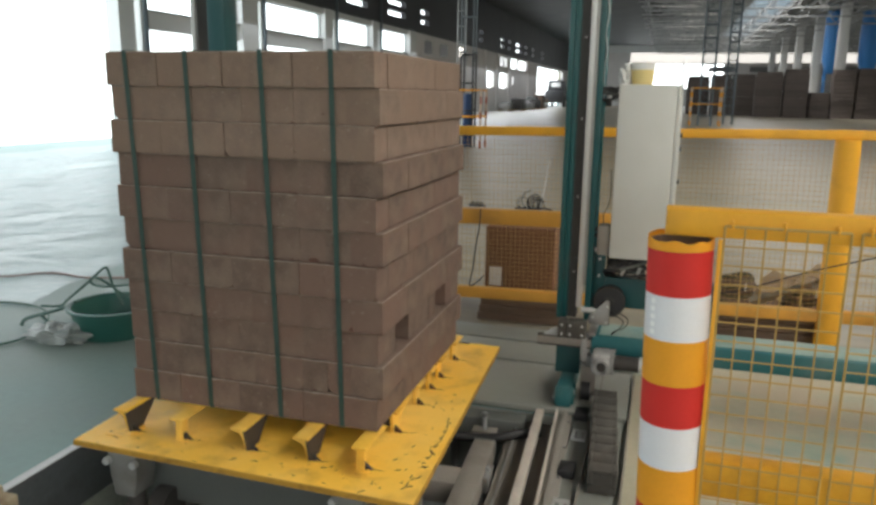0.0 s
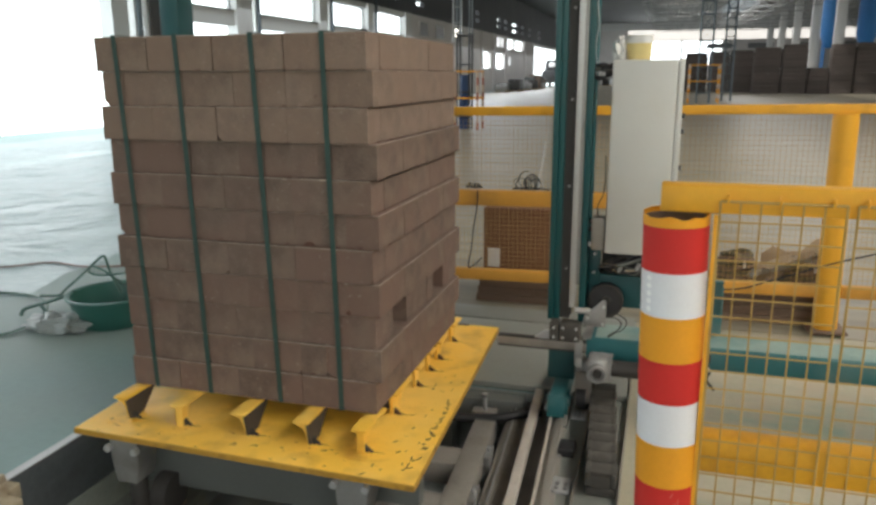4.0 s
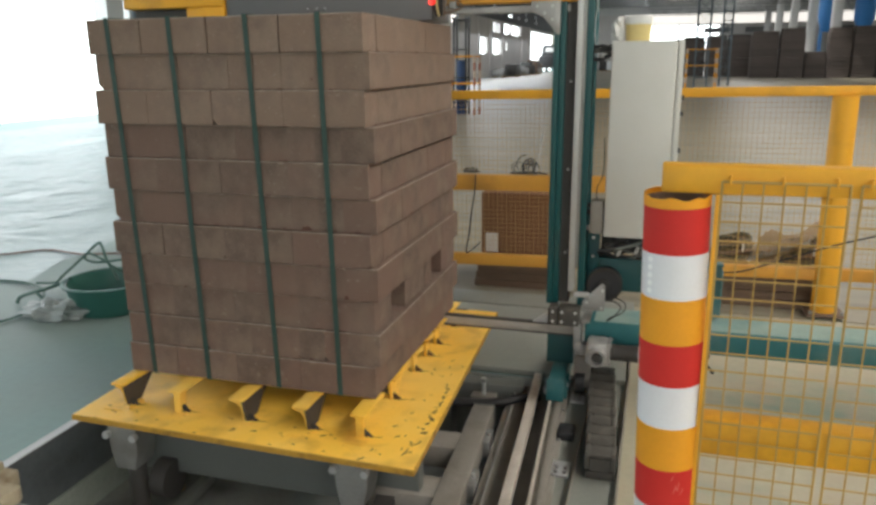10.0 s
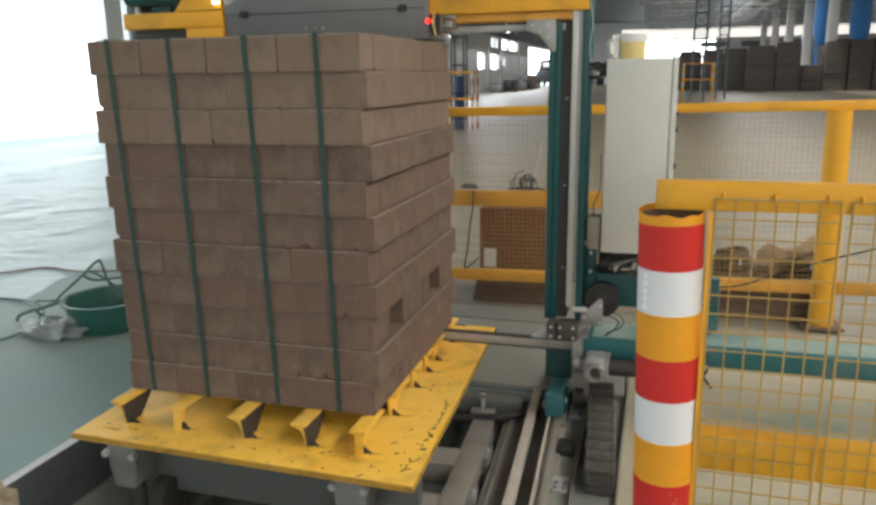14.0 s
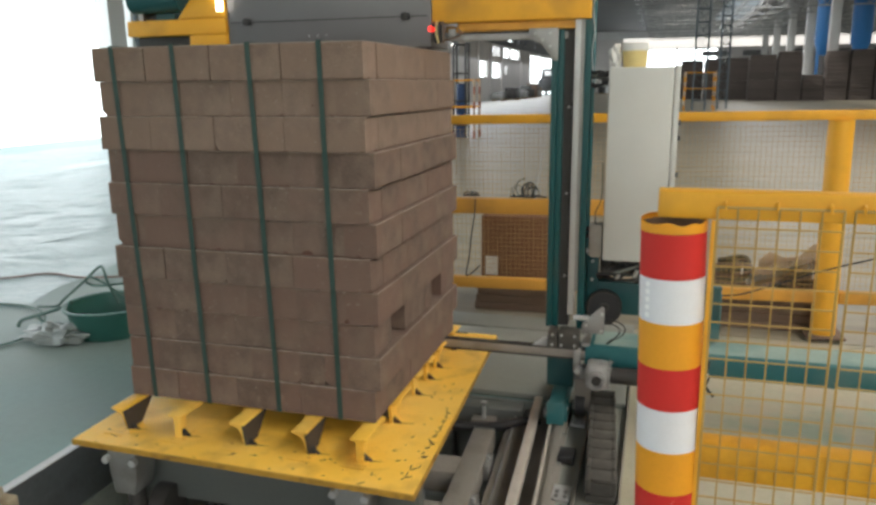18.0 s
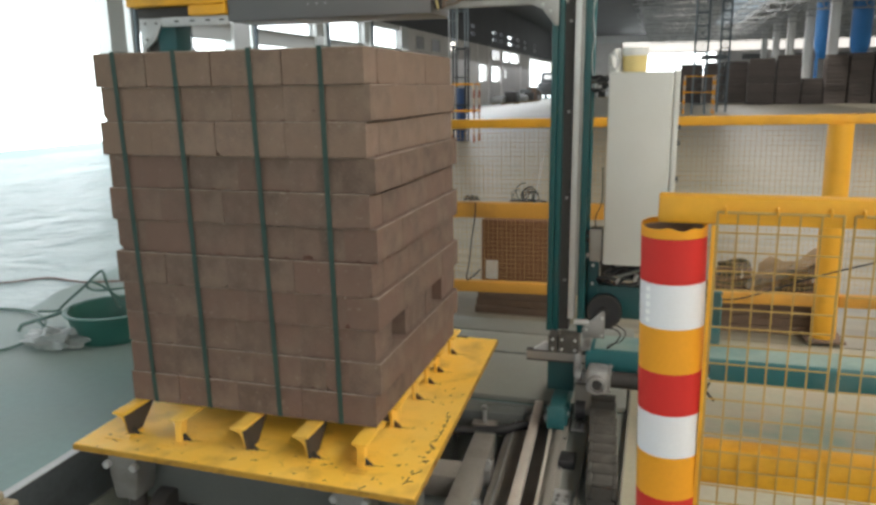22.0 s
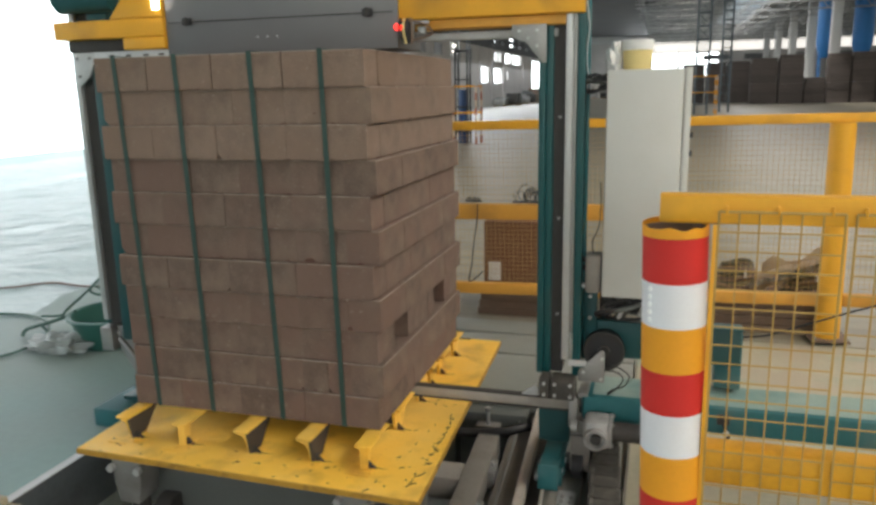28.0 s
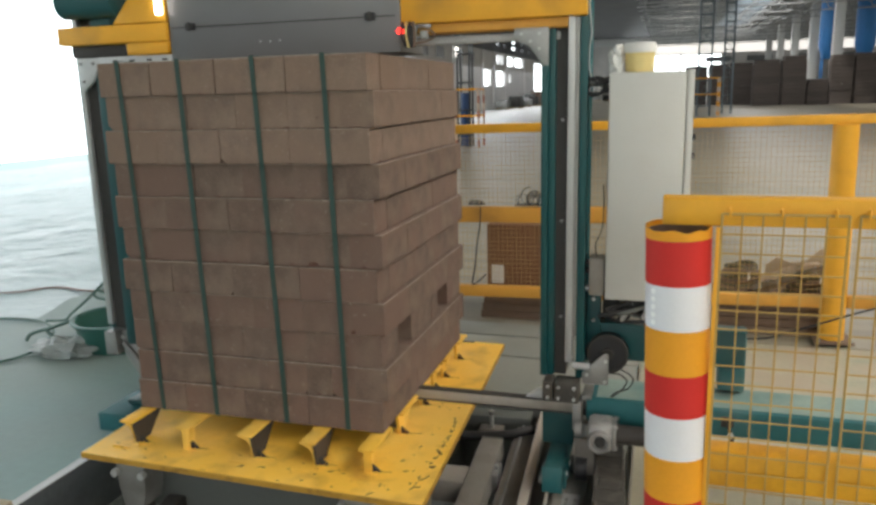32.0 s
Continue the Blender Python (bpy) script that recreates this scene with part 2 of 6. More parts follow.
BLOCK = material("dark_brick_stack", (0.085, 0.07, 0.062), 0.9, vary=0.25, scale=1.5, fine=14, bump=0.4, per_object=0.4)
BLUE = material("blue_tank", (0.03, 0.20, 0.52), 0.45, vary=0.12, scale=1.0, fine=12, bump=0.05)
CARTON = material("brown_cardboard", (0.20, 0.095, 0.050), 0.85, vary=0.12, scale=4, fine=70, bump=0.1)
RUST = material("brown_board", (0.185, 0.125, 0.090), 0.8, vary=0.25, scale=5, fine=60, bump=0.2)
BUCKET = material("green_plastic", (0.028, 0.125, 0.102), 0.4, vary=0.12, scale=5, fine=90, bump=0.06)
FILM = material("clear_plastic_film", (0.33, 0.37, 0.36), 0.3, vary=0.15, scale=14, fine=60, bump=0.4)
HOSE = material("dusty_green_hose", (0.075, 0.155, 0.130), 0.55, vary=0.15, scale=8, fine=90, bump=0.06)
CREAM = material("cream_plastic", (0.74, 0.60, 0.26), 0.5, vary=0.08, scale=8, fine=90, bump=0.05)
CLOTH = material("white_rag", (0.72, 0.72, 0.70), 0.85, vary=0.1, scale=20, fine=120, bump=0.3)
DUST = material("dusty_steel", (0.250, 0.232, 0.208), 0.75, metal=0.1, vary=0.2, scale=6, fine=90, bump=0.2, dirt=(0.13, 0.11, 0.09), dirt_amount=0.5, dirt_scale=5)
PALE_DUST = material("pale_green_dust", (0.27, 0.36, 0.32), 0.9, vary=0.2, scale=5, fine=60, bump=0.2, dirt=(0.10, 0.22, 0.21), dirt_amount=0.7, dirt_scale=4)
RAIL_TOP = material("worn_rail_steel", (0.64, 0.59, 0.53), 0.40, metal=0.25, vary=0.2, scale=9, fine=120, bump=0.12, dirt=(0.20, 0.17, 0.14), dirt_amount=0.4, dirt_scale=6)
CAST = material("cast_grey_metal", (0.36, 0.36, 0.35), 0.48, metal=0.35, vary=0.3, scale=18, fine=140, bump=0.3, dirt=(0.12, 0.11, 0.10), dirt_amount=0.7, dirt_scale=14)
LANCE = material("worn_flat_bar", (0.36, 0.335, 0.30), 0.5, metal=0.3, vary=0.25, scale=9, fine=120, bump=0.15, dirt=(0.16, 0.14, 0.12), dirt_amount=0.5, dirt_scale=6)
LINK = material("dusty_chain_plastic", (0.068, 0.064, 0.056), 0.8, vary=0.35, scale=9, fine=90, bump=0.35, dirt=(0.17, 0.155, 0.13), dirt_amount=0.5, dirt_scale=12)
WIRE = material("dusty_yellow_wire", (0.45, 0.295, 0.085), 0.6, vary=0.15, scale=6, fine=60, bump=0.0)
PALE_WIRE = material("faded_wire", (0.52, 0.345, 0.135), 0.65, vary=0.15, scale=6, fine=60, bump=0.0)
HALL_FLOOR = material("streaked_hall_floor", (0.315, 0.284, 0.205), 0.36, vary=0.22, scale=0.5, fine=6, bump=0.05, dirt=(0.155, 0.148, 0.112), dirt_amount=0.9, dirt_scale=2.0, stretch=(0.16, 2.4, 1.0), hue=(0.30, 0.275, 0.215))
for node in HALL_FLOOR.node_tree.nodes:
    # broader, stronger streaks across the floor
    if node.bl_idname == "ShaderNodeMapRange" and abs(node.inputs["From Max"].default_value - 0.72) < 0.001:
        node.inputs["From Min"].default_value, node.inputs["From Max"].default_value = 0.43, 0.64
PIT_UPPER = material("pit_dark_upper", (0.125, 0.145, 0.155), 0.6, vary=0.3, scale=4, fine=50, bump=0.2, dirt=(0.05, 0.05, 0.05), dirt_amount=0.7, dirt_scale=4)
PIT_FOOT = material("pit_pale_foot", (0.40, 0.45, 0.40), 0.75, vary=0.25, scale=4, fine=50, bump=0.2, dirt=(0.08, 0.08, 0.07), dirt_amount=0.8, dirt_scale=5)
CASTING = material("cream_casting", (0.46, 0.395, 0.275), 0.75, vary=0.2, scale=8, fine=90, bump=0.2, dirt=(0.20, 0.13, 0.07), dirt_amount=0.6, dirt_scale=16)
PIT_MAT = material("pit_concrete", (0.32, 0.34, 0.32), 0.8, vary=0.25, scale=3, fine=40, bump=0.2, dirt=(0.07, 0.065, 0.058), dirt_amount=0.7, dirt_scale=2.5)
PANEL = material("dark_green_panel", (0.11, 0.12, 0.112), 0.5, vary=0.15, scale=4, fine=80, bump=0.08)
MAST = material("dark_mast_paint", (0.10, 0.125, 0.14), 0.6, vary=0.15, scale=2, fine=30, bump=0.05)
OLIVE = material("olive_strapping", (0.10, 0.085, 0.045), 0.6, vary=0.2, scale=12, fine=80, bump=0.1)
WEB = material("shaded_web_steel", (0.060, 0.050, 0.040), 0.75, vary=0.25, scale=8, fine=80, bump=0.2)
NAVY = material("navy_plastic", (0.015, 0.055, 0.16), 0.5, vary=0.15, scale=3, fine=30, bump=0.05)
DUSTY_TEAL = material("dusty_teal_paint", (0.018, 0.130, 0.142), 0.6, vary=0.2, scale=5, fine=90, bump=0.1, dirt=(0.16, 0.22, 0.20), dirt_amount=0.5, dirt_scale=4)
PAPER = material("kraft_paper", (0.50, 0.39, 0.27), 0.85, vary=0.12, scale=5, fine=60, bump=0.2)
WOOD = material("pale_timber", (0.42, 0.30, 0.16), 0.8, vary=0.18, scale=8, fine=70, bump=0.2)
SHEETING = material("wet_plastic_sheet", (0.240, 0.335, 0.345), 0.40, vary=0.24, scale=2.2, fine=9, bump=0.4)
for node in SHEETING.node_tree.nodes:
    if node.bl_idname == "ShaderNodeBump":
        node.inputs["Distance"].default_value = 0.03
CORD = material("pinkish_cord", (0.27, 0.20, 0.18), 0.8, vary=0.2, scale=9, fine=80, bump=0.2)
RIB = material("light_streak_rib", (0.55, 0.56, 0.54), 0.3, metal=0.7, vary=0.3, scale=0.7, fine=9, bump=0.1)
# second wall tone for the far end: haze over it is put into the colour
FAR_WALL = material("far_wall_tone", (0.66, 0.635, 0.62), 0.8, vary=0.2, scale=0.5, fine=10, bump=0.05)
# glow put in for the bright upper far wall and the roof streaks
CREAM_GLOW = glow("cream_glow", (1.0, 0.95, 0.88), 0.78)
SKY_CARD = glow("bright_outdoors", (0.92, 0.98, 1.0), 2.6)
RED_GLOW = glow("red_lamp", (1.0, 0.03, 0.02), 2.5)
WHITE_GLOW = glow("work_lamp", (1.0, 0.93, 0.85), 6.0)


# ---- builders ----
def add_box(bm, x0, x1, y0, y1, z0, z1):
    vs = [bm.verts.new(p) for p in ((x0, y0, z0), (x1, y0, z0), (x1, y1, z0), (x0, y1, z0), (x0, y0, z1), (x1, y0, z1), (x1, y1, z1), (x0, y1, z1))]
    for f in ((3, 2, 1, 0), (4, 5, 6, 7), (0, 1, 5, 4), (1, 2, 6, 5), (2, 3, 7, 6), (3, 0, 4, 7)):
        bm.faces.new([vs[i] for i in f])
    return vs


def box(x0, x1, y0, y1, z0, z1, bevel=0.0):
    bm = bmesh.new()
    add_box(bm, x0, x1, y0, y1, z0, z1)
    if bevel:
        bmesh.ops.bevel(bm, geom=bm.edges[:], offset=bevel, segments=2, profile=0.5, affect="EDGES")
    return bm


def add_rod(bm, a, b, r, seg=10, r2=None, cap=True):
    """A round bar from a to b, r thick at a and r2 at b."""
    a, b = Vector(a), Vector(b)
    turn = (b - a).to_track_quat("Z", "Y")
    rings = []
    for p, rad in ((a, r), (b, r if r2 is None else r2)):
        rings.append([bm.verts.new(p + turn @ Vector((rad * math.cos(2 * math.pi * i / seg), rad * math.sin(2 * math.pi * i / seg), 0))) for i in range(seg)])
    for i in range(seg):
        f = bm.faces.new((rings[0][i], rings[0][(i + 1) % seg], rings[1][(i + 1) % seg], rings[1][i]))
        f.smooth = seg > 6
    if cap:
        bm.faces.new(rings[0][::-1])
        bm.faces.new(rings[1])


def rod(a, b, r, seg=12, r2=None):
    bm = bmesh.new()
    add_rod(bm, a, b, r, seg, r2)
    return bm


def add_tube(bm, pts, r, seg=8):
    """A bent hose or cable along points, smoothed."""
    p = [Vector(q) for q in pts]
    fine = []
    for i in range(len(p) - 1):
        a, b, c, d = p[max(i - 1, 0)], p[i], p[i + 1], p[min(i + 2, len(p) - 1)]
        for k in range(6):
            t = k / 6
            fine.append(0.5 * ((2 * b) + (c - a) * t + (2 * a - 5 * b + 4 * c - d) * t * t + (3 * b - a - 3 * c + d) * t ** 3))
    fine.append(p[-1])
    old = None
    for i, q in enumerate(fine):
        way = (fine[min(i + 1, len(fine) - 1)] - fine[max(i - 1, 0)])
        turn = way.to_track_quat("Z", "Y")
        ring = [bm.verts.new(q + turn @ Vector((r * math.cos(2 * math.pi * k / seg), r * math.sin(2 * math.pi * k / seg), 0))) for k in range(seg)]
        if old:
            # rings are matched by the nearest first corner, so that the skin does not twist
            off = min(range(seg), key=lambda s: sum((ring[(k + s) % seg].co - old[k].co).length for k in range(0, seg, 2)))
            ring = ring[off:] + ring[:off]
            for k in range(seg):
                bm.faces.new((old[k], old[(k + 1) % seg], ring[(k + 1) % seg], ring[k])).smooth = True
        old = ring


def tube(pts, r, seg=8):
    bm = bmesh.new()
    add_tube(bm, pts, r, seg)
    return bm


def prism(outline, axis, lo, hi, bevel=0.0):
    """A plate: an outline in the plane across an axis ("x": y,z; "y": x,z; "z": x,y), drawn out from lo to hi."""
    bm = bmesh.new()

    def place(p, h):
        return {"x": (h, p[0], p[1]), "y": (p[0], h, p[1]), "z": (p[0], p[1], h)}[axis]

    lower = [bm.verts.new(place(p, lo)) for p in outline]
    upper = [bm.verts.new(place(p, hi)) for p in outline]
    bm.faces.new(lower)
    bm.faces.new(upper)
    for i in range(len(outline)):
        j = (i + 1) % len(outline)
        bm.faces.new((lower[i], lower[j], upper[j], upper[i]))
    bmesh.ops.recalc_face_normals(bm, faces=bm.faces[:])
    if bevel:
        bmesh.ops.bevel(bm, geom=bm.edges[:], offset=bevel, segments=2, profile=0.5, affect="EDGES")
    return bm


def lathe(profile, centre, seg=32):
    """A turned shape: (radius, height) pairs about an upright axis."""
    bm = bmesh.new()
    rings = []
    for r, z in profile:
        rings.append([bm.verts.new((centre[0] + r * math.cos(2 * math.pi * i / seg), centre[1] + r * math.sin(2 * math.pi * i / seg), centre[2] + z)) for i in range(seg)])
    for a, b in zip(rings, rings[1:]):
        for i in range(seg):
            bm.faces.new((a[i], a[(i + 1) % seg], b[(i + 1) % seg], b[i])).smooth = True
    return bm


def mesh_of(name, bm, mat):
    data = bpy.data.meshes.new(name)
    bm.to_mesh(data)
    bm.free()
    data.materials.append(mat)
    data.set_sharp_from_angle(angle=0.7)
    return data


def part(name, bm, mat, parent, label=""):
    ob = new(name, mesh_of(name, bm, mat))
    ob.parent = parent
    return tagged(ob, label)


def single(name, bm, mat, label, category, group="", kind=""):
    return tagged(new(name, mesh_of(name, bm, mat)), label, category, group, kind)


def thing(name, at, label, category, group="", kind=""):
    ob = new(name)
    ob.location = at
    return tagged(ob, label, category, group, kind)


# ---- hall ----
HALL_W, HALL_E, HALL_S, HALL_N, EAVES = -13.4, 36.0, -14.0, 112.0, 8.6
PIT = (-1.35, 0.560, -1.3, 0.985)


def build_floor():
    x0, x1, y0, y1 = PIT
    bm = bmesh.new()
    for a, b, c, d in ((-400, x0, -400, 400), (x1, 400, -400, 400), (x0, x1, -400, y0), (x0, x1, y1, 400)):
        add_box(bm, a, b, c, d, -0.006, 0.0)
    single("floor", bm, FLOOR, "green-grey polished factory floor with dusty streaks", "floor", kind="structure")
    # the pit under the table: four walls and a bottom
    bm = bmesh.new()
    add_box(bm, x0 - 0.1, x1 + 0.1, y0 - 0.1, y1 + 0.1, -0.52, -0.40)
    single("pit_floor", bm, PIT_MAT, "dark oily bottom of the machine pit", "pit", kind="structure")
    for name, b in (("wall_pit_east", (x1, x1 + 0.1, y0, y1)), ("wall_pit_south", (x0, x1, y0 - 0.1, y0)), ("wall_pit_north", (x0, x1, y1, y1 + 0.1))):
        single(name, box(*b, -0.40, -0.0061), PIT_MAT, "grey concrete side of the machine pit", "pit wall", kind="structure")
    # west side: darker above, paler at the foot
    single("wall_pit_west", box(x0 - 0.1, x0, y0, y1, -0.262, -0.0061), PIT_UPPER, "dark blue-grey upper part of the pit side", "pit wall", kind="structure")
    single("wall_pit_west_foot", box(x0 - 0.1, x0 + 0.012, y0, y1, -0.40, -0.2625), PIT_FOOT, "pale grey-green foot of the pit side", "pit wall", kind="structure")
    # pale edge angle along the pit
    single("trim_pit_west", box(x0 - 0.012, x0 + 0.028, y0, y1, 0.001, 0.006), PALE_STEEL, "pale steel edge strip of the pit", "trim", kind="structure")
    single("pavement_hall", prism([(-2.6, 2.14), (HALL_E - 0.1, 2.14), (HALL_E - 0.1, HALL_N - 0.1), (HALL_W + 0.2, HALL_N - 0.1), (HALL_W + 0.2, 17.5), (-6.0, 9.0)], "z", 0.0, 0.004), HALL_FLOOR, "beige-grey hall floor with faint streaks", "floor", kind="structure")
    single("pavement_concrete", box(0.785, 9.0, -3.0, 2.12, 0.0, 0.006), CONCRETE, "pale cream concrete apron with greenish stains", "concrete", kind="structure")
    # a rumpled plastic sheet spread on the floor towards the door
    bm = bmesh.new()
    nx, ny = 150, 230
    rows = []
    for i in range(nx + 1):
        row = []
        for j in range(ny + 1):
            y = 1.72 + 14.0 * (j / ny) ** 1.5
            x = -13.0 + (10.0 - 0.36 * (y - 1.5)) * i / nx
            u, v = 0.75 * x + 0.66 * y, -0.66 * x + 0.75 * y
            h = 0.010 * noise.noise(Vector((u * 1.3, v * 3.0, 0.0))) + 0.013 * noise.noise(Vector((u * 3.4, v * 6.4, 3.0))) + 0.011 * noise.noise(Vector((u * 8.0, v * 11.0, 7.0)))
            edge = min(i, j, nx - i, ny - j) / 14.0
            row.append(bm.verts.new((x + 0.25 * noise.noise(Vector((x, y, 9.0))), y + 0.35 * noise.noise(Vector((x, y, 5.0))), 0.002 + max(h + 0.012, 0) * min(1.0, edge))))
        rows.append(row)
    for i in range(nx):
        for j in range(ny):
            bm.faces.new((rows[i][j], rows[i + 1][j], rows[i + 1][j + 1], rows[i][j + 1])).smooth = True
    sheet = thing("plastic_sheet", (0, 0, 0), "rumpled pale plastic sheet spread on the floor near the door", "plastic sheet")
    part("film", bm, SHEETING, sheet)
    part("hem_cord", tube([(-6.2, 1.62, 0.012), (-5.0, 1.86, 0.014), (-4.3, 2.02, 0.012), (-3.87, 2.12, 0.016), (-3.64, 2.34, 0.014), (-3.28, 2.30, 0.016), (-2.9, 2.46, 0.012)], 0.008, 6), CORD, sheet, "thin pinkish brown cord along the hem")
    single("pavement_joint", box(-1.6, 0.78, 0.985, 2.13, 0.0, 0.003), DARK, "dark underlay showing in the joints of the cover strips", "joint", kind="structure")
    for a, b in ((0.985, 1.545), (1.57, 1.88), (1.905, 2.13)):
        single("pavement_strip", box(-1.6, 0.78, a, b, 0.0031, 0.028, 0.003), COVER, "grey floor cover strip with a dark joint", "cover strip", kind="structure")


def build_walls():
    # west wall: one large open door, then a band of windows between piers
    def wall(name, b, label="white plastered factory wall", mat=WALL):
        single(name, box(*b), mat, label, "wall", kind="structure")

    w0, w1 = HALL_W - 0.3, HALL_W

    def pierced(name, y0, y1, holes, label="white plastered factory wall", mat=WALL, base=0.0, top=4.9):
        """A stretch of the west wall between two heights, with openings (y0, y1, z0, z1) right through it."""
        bm = bmesh.new()
        cuts = sorted({y0, y1, *[c for h in holes for c in h[:2] if y0 < c < y1]})
        for a, b in zip(cuts, cuts[1:]):
            z = base
            for lo, hi in sorted((h[2], h[3]) for h in holes if h[0] < (a + b) / 2 < h[1]):
                if lo > z:
                    add_box(bm, w0, w1, a, b, z, lo)
                z = hi
            add_box(bm, w0, w1, a, b, z, top)
        single(name, bm, mat, label, "wall", kind="structure")

    CLEAR = ((5.45, 5.74), (6.02, 6.32))
    wall("wall_west_lintel", (w0, w1, -5.0, 15.1, 6.6, EAVES))
    wall("wall_west_south", (w0, w1, HALL_S, -5.0, 0, EAVES))
    piers = ((15.1, 15.75), (21.3, 22.35), (27.9, 28.7), (33.4, 34.1), (39.05, 40.1))
    n = 0
    for (a, b), (c, d) in zip(piers, piers[1:]):
        wall("wall_west_pier", (w0, w1 + 0.12, a, b, 0, 4.9))
        jamb = b + 0.62
        holes = [(b, jamb - 0.22, 2.4, 4.55), (jamb, c, 1.2, 3.1), (jamb, c, 3.6, 4.65)]
        pierced("wall_west_bay", b, c, holes)
        pierced("wall_west_cladding", a, c, [(b + 1.75, c - 0.4, lo, hi) for lo, hi in CLEAR], "dark upper wall with small panes", ROOF, 4.9, EAVES)
        n += 1
        win = thing("window_%d" % n, (HALL_W - 0.15, jamb, 3.6), "bright daylit factory window over a grey spandrel", "window", "windows of the long wall", "structure")
        wide = c - jamb
        for name, bx in (("sill", (-0.10, 0.19, 0.0, wide, 0.0, 0.05)), ("head", (-0.03, 0.03, 0.0, wide, 1.0, 1.049)), ("jamb", (-0.03, 0.03, 0.0, 0.06, 0.051, 0.999)), ("jamb", (-0.03, 0.03, wide - 0.06, wide, 0.051, 0.999))):
            part(name, box(*bx), TRUSS, win)
        single("downpipe", rod((w1 + 0.09, b + 0.50, 0.0), (w1 + 0.09, b + 0.50, EAVES - 0.3), 0.07, 10), MAST, "dark rainwater pipe on the long wall", "pipe", "downpipes", "structure")
    wall("wall_west_pier", (w0, w1 + 0.12, 39.05, 40.1, 0, 4.9))
    far = [(58.5, 61.6, 2.0, 3.3), (63.9, 67.4, 2.0, 3.3), (69.4, 70.2, 2.3, 3.1), (63.9, 65.3, 3.87, 4.7), (65.6, 67.0, 3.87, 4.7), (68.1, 72.2, 3.85, 4.75), (72.7, 77.2, 3.85, 4.75), (83.8, 106.0, 0.0, 4.6)]
    high = [(y0, y1, lo, hi) for y0, y1 in ((41.4, 42.9), (56.0, 57.2), (64.0, 65.6), (67.0, 68.3), (71.0, 74.0), (75.4, 77.0), (80.0, 81.2), (86.5, 88.0)) for lo, hi in CLEAR]
    blind = ((41.9, 43.6), (45.2, 47.2), (50.2, 52.2), (53.6, 55.6))
    pierced("wall_west_far", 40.1, HALL_N, far, "far factory wall with haze put into its tone", FAR_WALL)
    pierced("wall_west_cladding", 39.05, HALL_N, high, "dark upper wall with small panes", ROOF, 4.9, EAVES)
    for a, b in blind:
        n += 1
        win = thing("window_%d" % n, (HALL_W, a, 3.75), "unlit dark window with a thin frame", "window", "dark windows of the long wall", "structure")
        part("pane", box(0.002, 0.03, 0.04, b - a - 0.04, 0.04, 0.81), HOUSING, win, "dark glass")
        for bx in ((0.0, b - a, 0.0, 0.039), (0.0, b - a, 0.811, 0.85), (0.0, 0.039, 0.04, 0.81), (b - a - 0.039, b - a, 0.04, 0.81)):
            part("window_frame", box(0.0, 0.05, *bx), FAR_WALL, win)
    for y in (58.0, 62.3, 67.7, 77.6, 82.9):
        wall("wall_west_pilaster", (w1, w1 + 0.12, y, y + 0.5, 0, 4.9), "far pilaster with haze put into its tone", FAR_WALL)
    # east and south walls lie out of view, added to close the hall
    wall("wall_east", (HALL_E, HALL_E + 0.3, HALL_S, HALL_N, 0, EAVES))
    wall("wall_south_low", (w0, HALL_E, HALL_S - 0.3, HALL_S, 0, 1.4))
    wall("wall_south_high", (w0, HALL_E, HALL_S - 0.3, HALL_S, 5.8, EAVES))
    for k in range(9):
        x = w0 + k * 6.1
        wall("wall_south_pier", (x, x + 0.8, HALL_S - 0.3, HALL_S, 1.4, 5.8))
    # north wall: pale low wall, daylit opening, lintel, glow standing for bright wall
    wall("wall_north_low", (-2.0, HALL_E, HALL_N, HALL_N + 0.3, 0, 2.6))
    wall("wall_north_high", (w0, HALL_E, HALL_N, HALL_N + 0.3, 7.55, EAVES))
    wall("wall_north_lintel", (w0, HALL_E, HALL_N - 0.02, HALL_N + 0.3, 5.98, 6.17), "far lintel with haze put into its tone", FAR_WALL)
    wall("wall_north_infill", (8.3, HALL_E, HALL_N, HALL_N + 0.3, 2.6, 5.979), "far factory wall with haze put into its tone", FAR_WALL)
    single("window_frosted_band", box(-4.5, HALL_E, HALL_N + 0.1, HALL_N + 0.16, 6.172, 7.548), CREAM_GLOW, "cream glowing band standing for the bright upper far wall", "window", kind="structure")
    wall("wall_north_left", (w0, -4.5, HALL_N, HALL_N + 0.3, 6.172, 7.548), "far factory wall with haze put into its tone", FAR_WALL)
    wall("wall_north_west", (w0, -3.95, HALL_N, HALL_N + 0.3, 0, 5.979), "far factory wall with haze put into its tone", FAR_WALL)
    for k in range(8):
        x = -2.6 + k * 5.4
        if x < 8:
            wall("wall_north_pier", (x, x + 0.3, HALL_N, HALL_N + 0.3, 2.6 if x > -2 else 0, 5.979))
        else:
            single("window_dark", box(x - 1.9, x + 1.4, HALL_N - 0.03, HALL_N - 0.002, 4.9, 5.62), HOUSING, "row of dark panes under the glowing cream band", "window", "dark panes", "structure")
